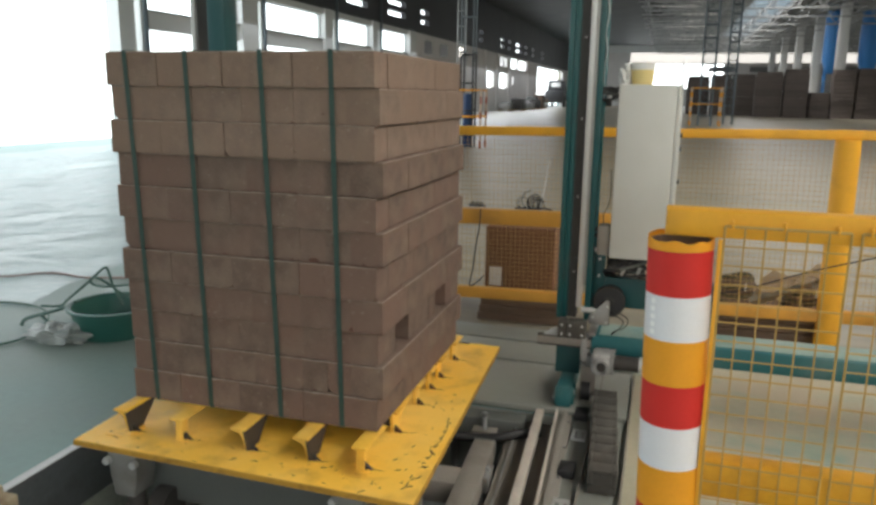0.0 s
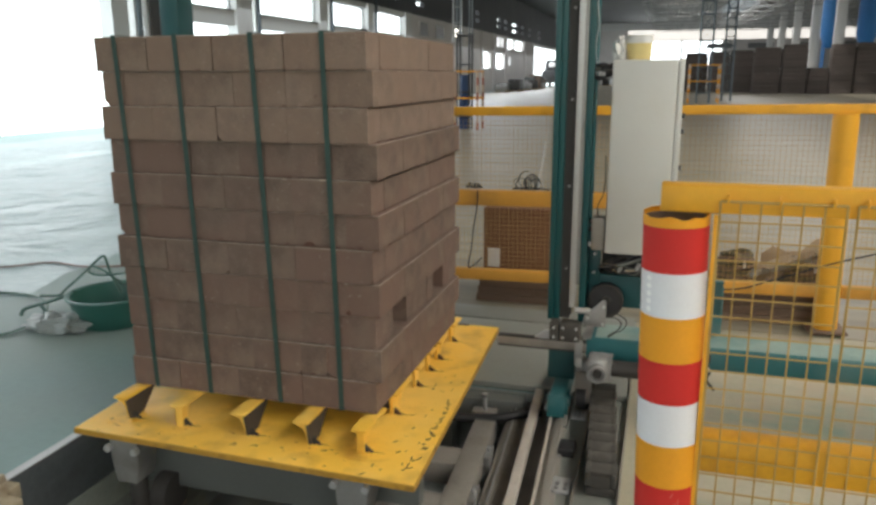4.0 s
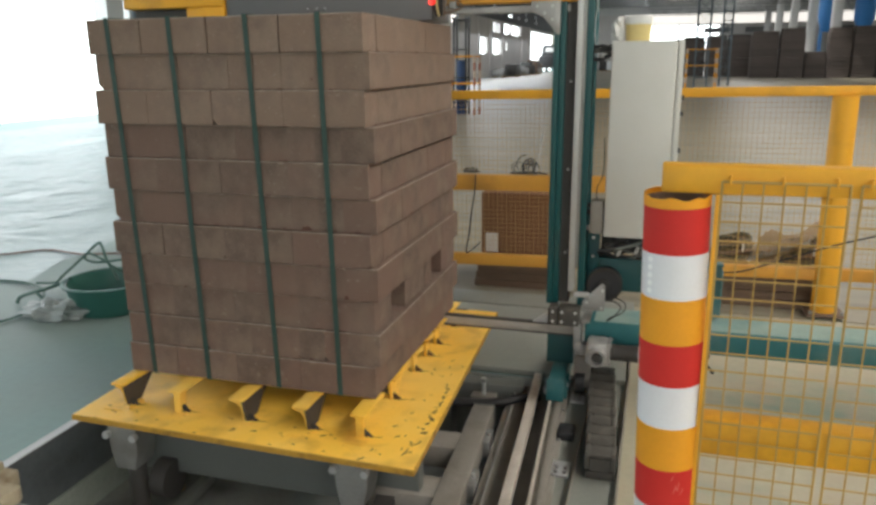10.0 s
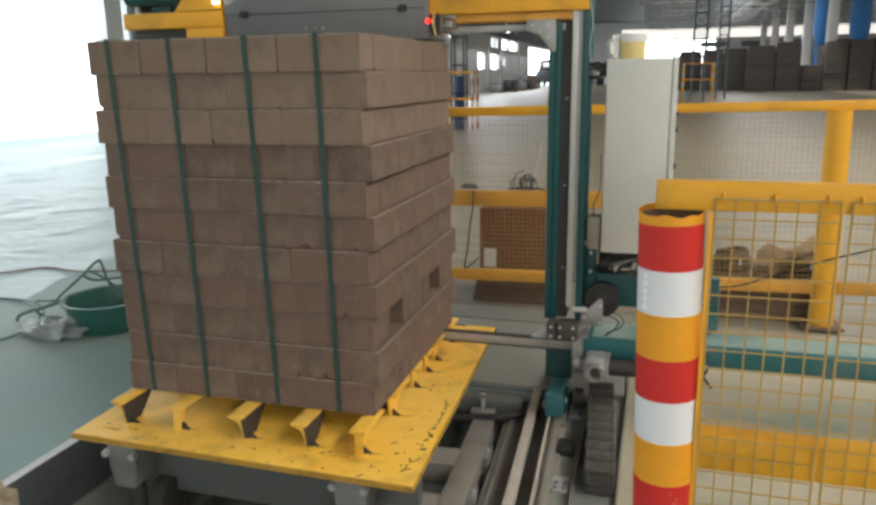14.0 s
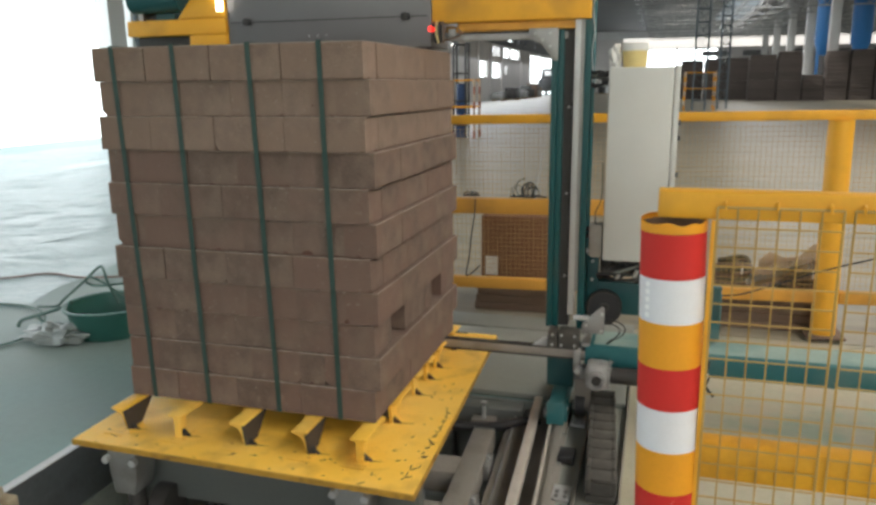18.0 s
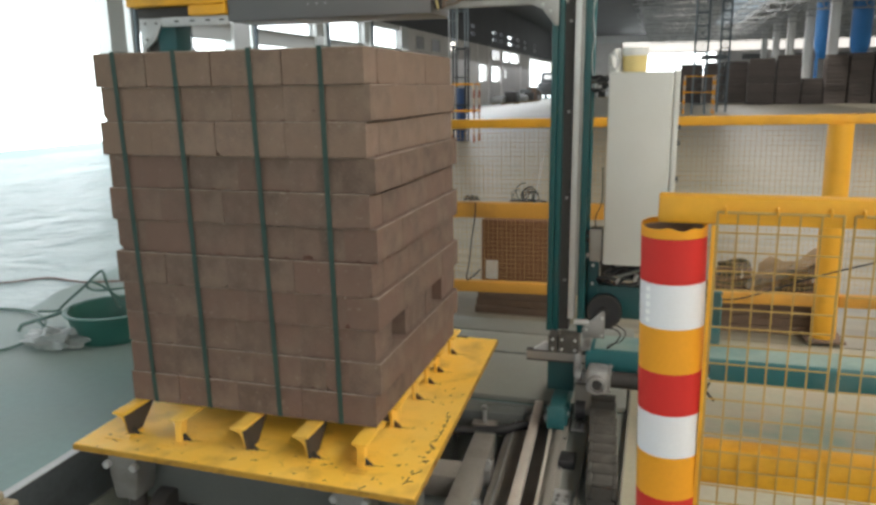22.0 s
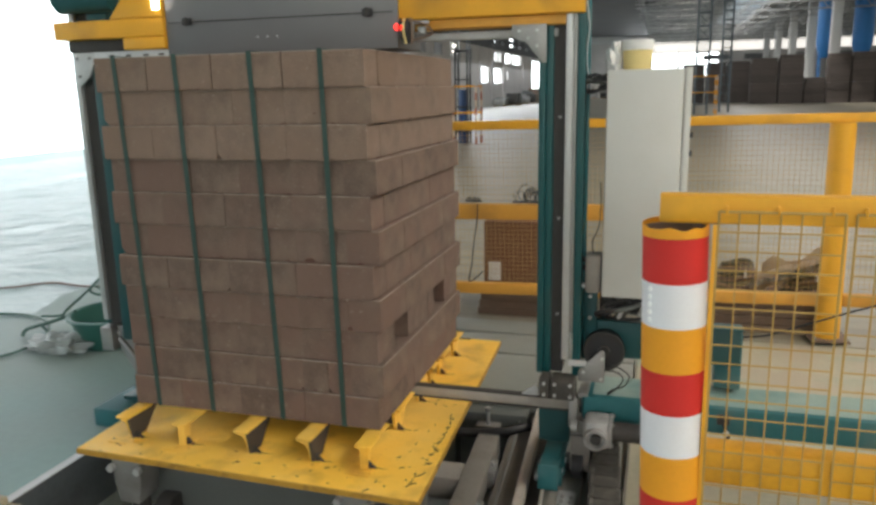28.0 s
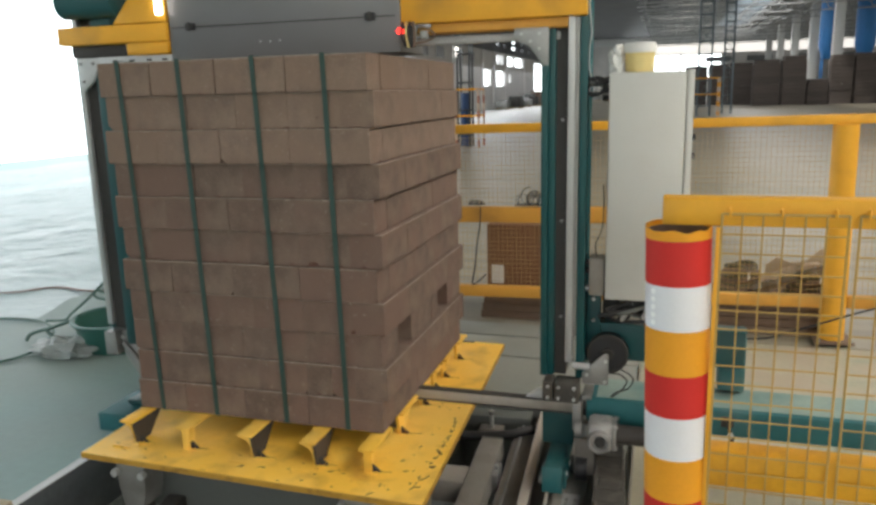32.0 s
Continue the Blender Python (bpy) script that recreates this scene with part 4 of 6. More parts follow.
# ---- strapping gantry, which runs along its rails ----
def build_gantry():
    g = thing("strapping_gantry", (0, 0.386, 0), "teal steel strapping gantry with grey guides and a yellow head beam", "strapping machine")
    # upright by the cabinet
    part("inner_flange", box(0.460, 0.483, 0.0, 0.11, 0.40, 3.3, 0.003), TEAL, g)
    part("inner_web", box(0.4832, 0.508, 0.012, 0.11, 0.40, 3.3, 0.003), TEAL, g)
    part("guide_recess", box(0.5082, 0.549, 0.030, 0.11, 0.40, 3.3), DARK, g, "dark chain recess")
    part("guide_rail", box(0.550, 0.574, -0.006, 0.05, 0.46, 3.3, 0.003), PALE_STEEL, g, "pale grey guide rail")
    part("rail_lip", box(0.5745, 0.587, -0.001, 0.05, 0.56, 3.3, 0.002), STEEL, g)
    part("outer_flange", box(0.588, 0.616, 0.0, 0.13, 0.40, 3.3, 0.004), TEAL, g)
    part("edge_pipe", rod((0.6225, 0.03, 0.74), (0.6225, 0.03, 3.29), 0.006, 8), DUSTY_TEAL, g, "thin pale teal conduit")
    for z in (0.62, 0.97, 1.32, 1.67):
        part("bolt", rod((0.53, 0.022, z), (0.53, 0.032, z), 0.006, 6), STEEL, g)
    # upright on the far side of the pack
    part("inner_flange", box(-1.345, -1.250, 0.0, 0.12, 0.385, 3.3, 0.004), TEAL, g)
    part("guide_recess", box(-1.4338, -1.346, 0.046, 0.0505, 0.40, 3.3), DARK, g, "dark chain recess")
    part("guide_rail", box(-1.459, -1.434, 0.026, 0.05, 0.46, 3.3, 0.003), PALE_STEEL, g, "pale grey guide rail")
    part("outer_flange", box(-1.462, -1.418, 0.051, 0.13, 0.385, 3.3, 0.004), TEAL, g)
    part("top_beam", box(-1.455, 0.622, 0.0, 0.13, 3.3, 3.45, 0.006), TEAL, g)
    # feet and carriages
    part("far_foot", box(-1.46, -1.23, -0.10, 0.34, 0.012, 0.095, 0.006), DUSTY_TEAL, g, "dusty teal foot beam on wheels")
    part("foot_bracket", prism([(-1.40, 0.44), (-1.355, 0.44), (-1.275, 0.33), (-1.275, 0.24), (-1.285, 0.12), (-1.33, 0.12), (-1.32, 0.235), (-1.38, 0.32)], "y", 0.02, 0.06, 0.004), STEEL, g, "grey bolted foot bracket")
    part("brace", rod((-1.375, 0.012, 0.385), (-1.285, 0.012, 0.285), 0.012, 12), STEEL, g)
    part("foot_pad", box(-1.38, -1.26, 0.0, 0.09, 0.101, 0.122, 0.003), TEAL, g)
    part("rail_stop", box(-1.445, -1.385, -0.02, 0.05, 0.335, 0.44, 0.004), STEEL, g)
    for x, z in ((-1.375, 0.41), (-1.29, 0.30), (-1.308, 0.15)):
        part("bolt", rod((x, 0.008, z), (x, 0.022, z), 0.009, 6), PALE_STEEL, g)
    part("carriage_beam", box(0.498, 0.562, -0.166, 0.34, 0.036, 0.122, 0.006), DUSTY_TEAL, g, "teal carriage beam riding on the rail")
    part("carriage_plate", box(0.465, 0.58, 0.03, 0.12, 0.12, 0.29, 0.004), TEAL, g)
    part("carriage_wheel", rod((0.505, 0.22, 0.05), (0.555, 0.22, 0.05), 0.026, 16), RUBBER, g)
    part("end_plate", box(0.494, 0.566, -0.171, -0.1665, 0.030, 0.126, 0.002), DUSTY_TEAL, g)
    for y in (-0.12, -0.04):
        part("guide_roller", rod((0.478, y, 0.055), (0.4975, y, 0.055), 0.020, 14), STEEL, g, "grey guide roller")
        part("roller_bolt", rod((0.5625, y, 0.085), (0.578, y, 0.085), 0.010, 6), PALE_STEEL, g)
        part("roller_bracket", box(0.5625, 0.575, y - 0.018, y + 0.018, 0.03, 0.10, 0.003), DUSTY_TEAL, g)
    part("bearing_block", box(0.478, 0.515, -0.06, 0.02, 0.325, 0.40, 0.004), LINK, g, "bolted grey bearing block")
    part("bearing_block", box(0.520, 0.605, -0.06, 0.02, 0.325, 0.40, 0.004), LINK, g, "bolted grey bearing block")
    for x in (0.497, 0.535, 0.59):
        for z in (0.342, 0.384):
            part("bolt", rod((x, -0.068, z), (x, -0.058, z), 0.006, 6), PALE_STEEL, g)
    lance = part("lance", box(-1.25, 0.60, -0.015, 0.012, 0.272, 0.308, 0.002), LANCE, g, "long flat grey strap lance under the pack")
    # dark strips paint the thin shadow lines above and below the bar
    for z in (0.266, 0.3085):
        part("edge_strip", box(-1.25, 0.60, -0.018, 0.014, z, z + 0.0055, 0.001), DARK, lance, "dark strip for the thin shadow line along the bar")
    part("lance_guide", prism([(0.40, 0.308), (0.47, 0.308), (0.47, 0.35), (0.455, 0.35)], "y", -0.012, 0.006, 0.001), PALE_STEEL, g)
    part("lance_clamp", box(0.585, 0.615, -0.05, 0.03, 0.22, 0.33, 0.003), STEEL, g)
    part("wheel", rod((0.698, 0.03, 0.490), (0.698, 0.07, 0.490), 0.071, 36), RUBBER, g, "black cable wheel")
    part("hub", rod((0.698, 0.020, 0.490), (0.698, 0.03, 0.490), 0.022, 16), DARK, g)
    part("wheel_rim", tube([(0.698 + 0.068 * math.cos(a * math.pi / 12), 0.031, 0.490 + 0.068 * math.sin(a * math.pi / 12)) for a in range(25)], 0.006, 6), DARK, g)
    part("gusset", prism([(0.612, 0.385), (0.704, 0.385), (0.704, 0.492), (0.699, 0.501), (0.690, 0.502), (0.682, 0.497), (0.616, 0.428), (0.612, 0.418)], "y", -0.01, 0.002, 0.002), STEEL, g, "grey triangular bolted plate")
    for x, z in ((0.695, 0.475), (0.693, 0.398), (0.63, 0.42)):
        part("bolt", rod((x, -0.018, z), (x, -0.009, z), 0.006, 6), PALE_STEEL, g)
    part("cable", tube([(0.712, -0.006, 0.455), (0.755, -0.02, 0.450), (0.790, -0.025, 0.425), (0.775, -0.02, 0.385), (0.735, -0.015, 0.365), (0.715, -0.01, 0.345)], 0.0024, 6), RUBBER, g)
    part("cable", tube([(0.705, -0.004, 0.430), (0.745, -0.015, 0.432), (0.770, -0.02, 0.410), (0.750, -0.02, 0.375), (0.720, -0.015, 0.345)], 0.0025, 6), RUBBER, g)
    # drive arm with gear motor
    part("drive_arm", box(0.628, 3.2, -0.028, 0.19, 0.238, 0.338, 0.018), DUSTY_TEAL, g, "long teal box beam")
    part("dust_layer", box(0.665, 3.19, -0.008, 0.172, 0.3382, 0.3396, 0.0005), PALE_DUST, g, "pale greenish dust on top of the beam")
    hook = part("hanging_catch", tube([(1.104, -0.034, 0.300), (1.112, -0.046, 0.278), (1.124, -0.052, 0.250), (1.115, -0.052, 0.215), (1.147, -0.050, 0.174)], 0.006, 7), RUBBER, g, "black hanging catch")
    part("catch_plate", box(1.086, 1.126, -0.040, -0.029, 0.282, 0.318, 0.002), DARK, hook)
    part("catch_ring", rod((1.116, -0.062, 0.262), (1.116, -0.054, 0.262), 0.010, 10), PALE_STEEL, hook)
    part("arm_end_plate", box(0.616, 0.650, -0.035, 0.15, 0.334, 0.348, 0.003), STEEL, g)
    motor = part("gear_motor", box(0.645, 0.733, -0.140, -0.032, 0.186, 0.290, 0.018), CAST, g, "pale grey cast gear motor")
    part("gear_cap", lathe([(0.0, 0.0), (0.041, 0.0), (0.041, 0.013), (0.037, 0.024), (0.028, 0.024), (0.025, 0.008), (0.0, 0.008)], (0, 0, 0), 28), CAST, motor)
    motor.children[0].matrix_world = pose(0.690, -0.139, 0.232, 90, 0, 0)
    part("gear_shaft", rod((0.690, -0.156, 0.232), (0.690, -0.1465, 0.232), 0.019, 16), DARK, motor)
    part("motor_flange", box(0.730, 0.742, -0.132, -0.034, 0.190, 0.288, 0.008), CAST, motor)
    for y in (-0.122, -0.044):
        for z in (0.200, 0.278):
            part("bolt", rod((0.724, y, z), (0.748, y, z), 0.006, 6), STEEL, motor)
    part("motor_rib", box(0.660, 0.668, -0.138, -0.034, 0.20, 0.286, 0.003), CAST, motor)
    part("motor_barrel", rod((0.742, -0.080, 0.236), (0.852, -0.080, 0.236), 0.034, 20), DARK, motor, "dark ribbed motor barrel")
    part("end_ring", rod((0.852, -0.080, 0.236), (0.870, -0.080, 0.236), 0.037, 20), PALE_STEEL, motor)
    part("drive_plate", box(0.592, 0.662, -0.05, -0.034, 0.05, 0.19, 0.004), DUST, g, "dusty grey drive plate")
    part("drive_wheel", rod((0.60, -0.02, 0.07), (0.64, -0.02, 0.07), 0.055, 20), RUBBER, g, "black drive wheel")
    part("drive_bracket", box(0.60, 0.66, -0.03, 0.03, 0.13, 0.236, 0.004), STEEL, g)
    part("drive_lug", rod((0.598, -0.072, 0.235), (0.622, -0.072, 0.235), 0.026, 16), STEEL, g)
    # cabinet frame
    part("cabinet_post", box(0.617, 0.668, 0.075, 0.10, 0.44, 0.722, 0.004), TEAL, g)
    part("cabinet_frame", box(0.6685, 1.16, 0.075, 0.10, 0.452, 0.602, 0.004), TEAL, g, "teal steel frame plate")
    part("frame_lip", box(0.6685, 1.16, 0.03, 0.0745, 0.596, 0.604, 0.002), TEAL, g)
    for z in (0.50, 0.60, 0.68):
        part("bolt", rod((0.642, 0.066, z), (0.642, 0.076, z), 0.007, 6), PALE_STEEL, g)
    part("pivot_pin", rod((0.578, -0.012, 0.452), (0.640, -0.012, 0.452), 0.012, 14), PALE_STEEL, g, "pale steel pin")
    part("slack_cable", tube([(1.16, 0.12, 0.55), (1.24, 0.10, 0.568), (1.36, 0.10, 0.615), (1.55, 0.10, 0.69), (1.78, 0.10, 0.765), (2.3, 0.10, 0.93), (2.8, 0.10, 1.0), (3.08, 0.10, 0.80), (3.12, 0.09, 0.34)], 0.0034, 6), RUBBER, g, "thin slack black cable")
    part("frame_end", box(1.080, 1.168, 0.11, 0.20, 0.355, 0.560, 0.004), DUSTY_TEAL, g)
    cab = part("cabinet", box(0.686, 0.927, -0.02, 0.16, 0.706, 1.470, 0.005), CABINET, g, "pale grey enamelled control cabinet")
    part("cabinet_door", box(0.689, 0.922, -0.032, -0.021, 0.709, 1.467, 0.003), CABINET, cab)
    part("cabinet_side", box(0.930, 0.951, -0.015, 0.16, 0.706, 1.473, 0.003), CABINET, cab)
    for z in (0.85, 1.05, 1.19, 1.25):
        part("switch", box(0.951, 0.961, 0.0, 0.03, z, z + 0.018, 0.002), RUBBER, cab)
    # cable tangle under the cabinet
    rnd = random.Random(9)
    # dark box added behind the cables, standing for the dark clutter there
    part("cable_tray", box(0.670, 0.845, 0.13, 0.15, 0.604, 0.712, 0.003), DARK, g, "dark backing box behind the cable tangle")
    for k in range(20):
        x0, x1, x2 = rnd.uniform(0.685, 0.90), rnd.uniform(0.675, 0.92), rnd.uniform(0.675, 0.90)
        y1, sag = rnd.uniform(-0.015, 0.05), rnd.uniform(0.612, 0.668)
        part("cable", tube([(x0, 0.05, 0.708), (0.8 * x0 + 0.2 * x1, 0.04, 0.690), (x1, y1, sag + 0.012), (0.5 * (x1 + x2) + rnd.uniform(-0.03, 0.03), 0.5 * y1, sag), (x2, 0.05 + rnd.uniform(0.0, 0.06), 0.612)], rnd.choice((0.003, 0.004, 0.0055, 0.008)), 7), (RUBBER, RUBBER, RUBBER, LINK, PANEL)[k % 5], g, "black cable")
    for x, z in ((0.815, 0.640), (0.745, 0.628), (0.865, 0.650)):
        part("cable_gland", rod((x, -0.01, z), (x + 0.012, -0.01, z + 0.028), 0.008, 10), CAST, g, "pale cable gland")
    part("junction_box", box(0.630, 0.684, -0.02, 0.06, 0.715, 0.852, 0.010), DUST, g, "dusty grey junction box")
    part("cable", tube([(0.655, 0.0, 0.852), (0.652, -0.01, 0.90), (0.672, -0.012, 0.95), (0.676, 0.0, 1.02), (0.672, 0.02, 1.10)], 0.0022, 6), RUBBER, g)
    for z in (0.735, 0.80, 0.83):
        part("gland", rod((0.618, 0.01, z), (0.631, 0.01, z), 0.010, 10), PALE_STEEL if z < 0.8 else RUBBER, g)
    # bundle of cables over a small bracket between the upright and the cabinet
    part("bundle_bracket", box(0.614, 0.686, 0.02, 0.05, 1.398, 1.406, 0.002), STEEL, g, "small steel bracket")
    for k in range(8):
        z, sag = 1.412 + 0.007 * k, rnd.uniform(-0.018, 0.014)
        part("cable", tube([(0.612, 0.02 + 0.004 * (k % 3), z), (0.630, 0.012 * (k % 2), z + sag), (0.652, -0.01 + 0.01 * (k % 3), z + 0.6 * sag + rnd.uniform(-0.01, 0.01)), (0.687, 0.01, z + rnd.uniform(-0.015, 0.01))], rnd.choice((0.0035, 0.005, 0.006)), 7), (RUBBER, RUBBER, LINK, RUBBER, PANEL)[k % 5], g, "black cable")
    part("connector", box(0.638, 0.658, -0.022, -0.004, 1.410, 1.424, 0.004), CAST, g, "white plastic connector")
    part("wavy_cable", tube([(0.6205 + 0.004 * math.sin(k * 1.9), 0.012, 1.40 + 0.05 * k) for k in range(14)], 0.0028, 6), PALE_STEEL, g, "thin pale cable tied along the upright")
    # head beam, which rises and falls
    head = part("head_beam", box(-0.035, 0.612, -0.03, 0.10, 1.655, 1.84, 0.006), YELLOW, g, "yellow head beam")
    part("lower_beam", box(0.0, 0.55, -0.01, 0.08, 1.622, 1.653, 0.004), SHADED_YELLOW, head, "orange lower beam with shade and dirt put into its colour")
    part("track_rail", box(-1.10, 0.52, 0.02, 0.05, 1.585, 1.612, 0.003), STEEL, head, "grey strap track")
    part("bracket", prism([(0.37, 1.625), (0.487, 1.625), (0.487, 1.50), (0.47, 1.50), (0.42, 1.565), (0.37, 1.585)], "y", -0.012, 0.0, 0.002), STEEL, head, "grey bolted corner bracket")
    for x, z in ((0.395, 1.605), (0.455, 1.605), (0.455, 1.555), (0.425, 1.58)):
        part("bolt", rod((x, -0.02, z), (x, -0.011, z), 0.005, 6), PALE_STEEL, head)
    hous = part("housing", box(-0.953, -0.022, -0.04, 0.22, 1.562, 2.05, 0.006), HOUSING, head, "dark grey sheet-metal head housing")
    part("seam", box(-0.94, -0.04, -0.0425, -0.039, 1.683, 1.687), DARK, hous)
    for x in (-0.853, -0.130):
        part("latch", box(x - 0.018, x + 0.018, -0.055, -0.041, 1.673, 1.698, 0.002), RUBBER, hous, "black latch")
        part("latch_tab", box(x - 0.006, x + 0.006, -0.060, -0.0551, 1.670, 1.701, 0.001), DARK, hous)
    for x in (-0.565, -0.525, -0.485):
        part("screw", rod((x, -0.044, 1.621), (x, -0.039, 1.621), 0.0035, 6), PALE_STEEL, hous)
    part("signal_lamp", rod((-0.022, -0.05, 1.632), (-0.022, -0.03, 1.632), 0.011, 12), RED_GLOW, head, "small glowing red lamp")
    part("sensor", box(-0.010, 0.018, -0.04, -0.02, 1.58, 1.65, 0.003), DARK, head)
    part("sensor", box(0.045, 0.074, -0.035, -0.015, 1.605, 1.632, 0.003), STEEL, head)
    part("sensor_bracket", prism([(0.020, 1.652), (0.085, 1.652), (0.085, 1.640), (0.034, 1.640), (0.030, 1.585), (0.020, 1.585)], "y", -0.030, -0.022, 0.001), STEEL, head)
    for k in range(4):
        part("cable", tube([(-0.010 + 0.012 * k, -0.045, 1.66), (-0.014 + 0.016 * k, -0.055, 1.62), (0.0 + 0.010 * k, -0.05, 1.575)], 0.004, 6), CREAM if k == 1 else RUST if k == 3 else RUBBER, head)
    part("cable", tube([(0.02, -0.046, 1.655), (0.05, -0.052, 1.646), (0.085, -0.045, 1.632), (0.10, -0.035, 1.61), (0.07, -0.03, 1.596), (0.03, -0.035, 1.588)], 0.0035, 6), RUST, head)
    part("far_beam", box(-1.468, -0.957, -0.05, 0.10, 1.640, 1.709, 0.006), YELLOW, head, "yellow head beam")
    part("far_lower_beam", box(-1.145, -0.957, -0.05, 0.08, 1.594, 1.639, 0.005), YELLOW, head)
    part("far_slide", box(-1.44, -1.147, -0.01, 0.10, 1.594, 1.639, 0.004), DARK, head)
    part("far_upright", prism([(-1.20, 1.710), (-0.957, 1.710), (-0.957, 2.1), (-1.10, 2.1), (-1.12, 1.80)], "y", -0.05, 0.06, 0.004), YELLOW, head, "yellow welded riser")
    part("track_plate", box(-1.30, -0.955, -0.03, -0.022, 1.552, 1.592, 0.001), PALE_STEEL, head, "pale punched track plate")
    for x in (-1.22, -1.14, -1.06, -0.99):
        part("slot", box(x - 0.012, x + 0.012, -0.0312, -0.0295, 1.570, 1.578), DARK, head)
    part("lift_motor", rod((-1.44, -0.02, 1.80), (-1.18, -0.02, 1.80), 0.06, 24), TEAL, head, "teal lift motor")
    # glowing strip paints the bright glint beside the riser; no lamp here
    part("work_lamp", box(-0.988, -0.964, -0.068, -0.0505, 1.735, 1.84, 0.003), WHITE_GLOW, head, "glowing strip for the bright glint at the riser")
    part("far_bracket", prism([(-1.42, 1.592), (-1.30, 1.592), (-1.35, 1.50), (-1.40, 1.46), (-1.42, 1.47)], "y", -0.012, 0.0, 0.002), PALE_STEEL, head)
    for x, z in ((-1.40, 1.57), (-1.34, 1.57), (-1.395, 1.50)):
        part("bolt", rod((x, -0.020, z), (x, -0.0125, z), 0.006, 6), STEEL, head)
    part("pull_cord", tube([(-1.155, -0.02, 1.556), (-1.150, -0.024, 1.51), (-1.152, -0.02, 1.455)], 0.003, 6), RUBBER, head)
    part("cord_ball", lathe([(0.0, -0.014), (0.010, -0.010), (0.014, 0.0), (0.010, 0.010), (0.0, 0.014)], (-1.152, -0.02, 1.445), 12), STEEL, head)

    tub = thing("plastic_tub", (0.778, 0.45, 1.4705), "cream yellow plastic tub standing on the control cabinet", "tub")
    part("body", lathe([(0.0, 0.0), (0.042, 0.0), (0.046, 0.005), (0.049, 0.062), (0.0, 0.062)], (0, 0, 0), 28), CREAM, tub)
    part("lid", lathe([(0.0, 0.094), (0.050, 0.094), (0.052, 0.088), (0.052, 0.0625), (0.0, 0.0625)], (0, 0, 0), 28), CLOTH, tub, "white lid")
    rag = thing("rag", (0.705, 0.44, 1.4705), "crumpled white rag on the control cabinet", "rag")
    bm = bmesh.new()
    bmesh.ops.create_icosphere(bm, subdivisions=4, radius=0.036)
    for v in bm.verts:
        v.co *= 1 + 0.5 * noise.noise(v.co * 50) + 0.2 * noise.noise(v.co * 130)
        v.co.x *= 0.7
        v.co.z = max(v.co.z + 0.025, 0) * 1.45
    part("cloth", bm, CLOTH, rag)
    return g, head, tub, rag, lance


# ---- fences ----
def mesh_panel(x0, x1, z0, z1, y, pitch, r):
    bm = bmesh.new()
    n = max(1, round((x1 - x0) / pitch))
    for i in range(n + 1):
        x = x0 + (x1 - x0) * i / n
        add_rod(bm, (x, y, z0), (x, y, z1), r, 5)
    n = max(1, round((z1 - z0) / pitch))
    for i in range(n + 1):
        z = z0 + (z1 - z0) * i / n
        add_rod(bm, (x0, y - 2 * r, z), (x1, y - 2 * r, z), r, 5)
    return bm


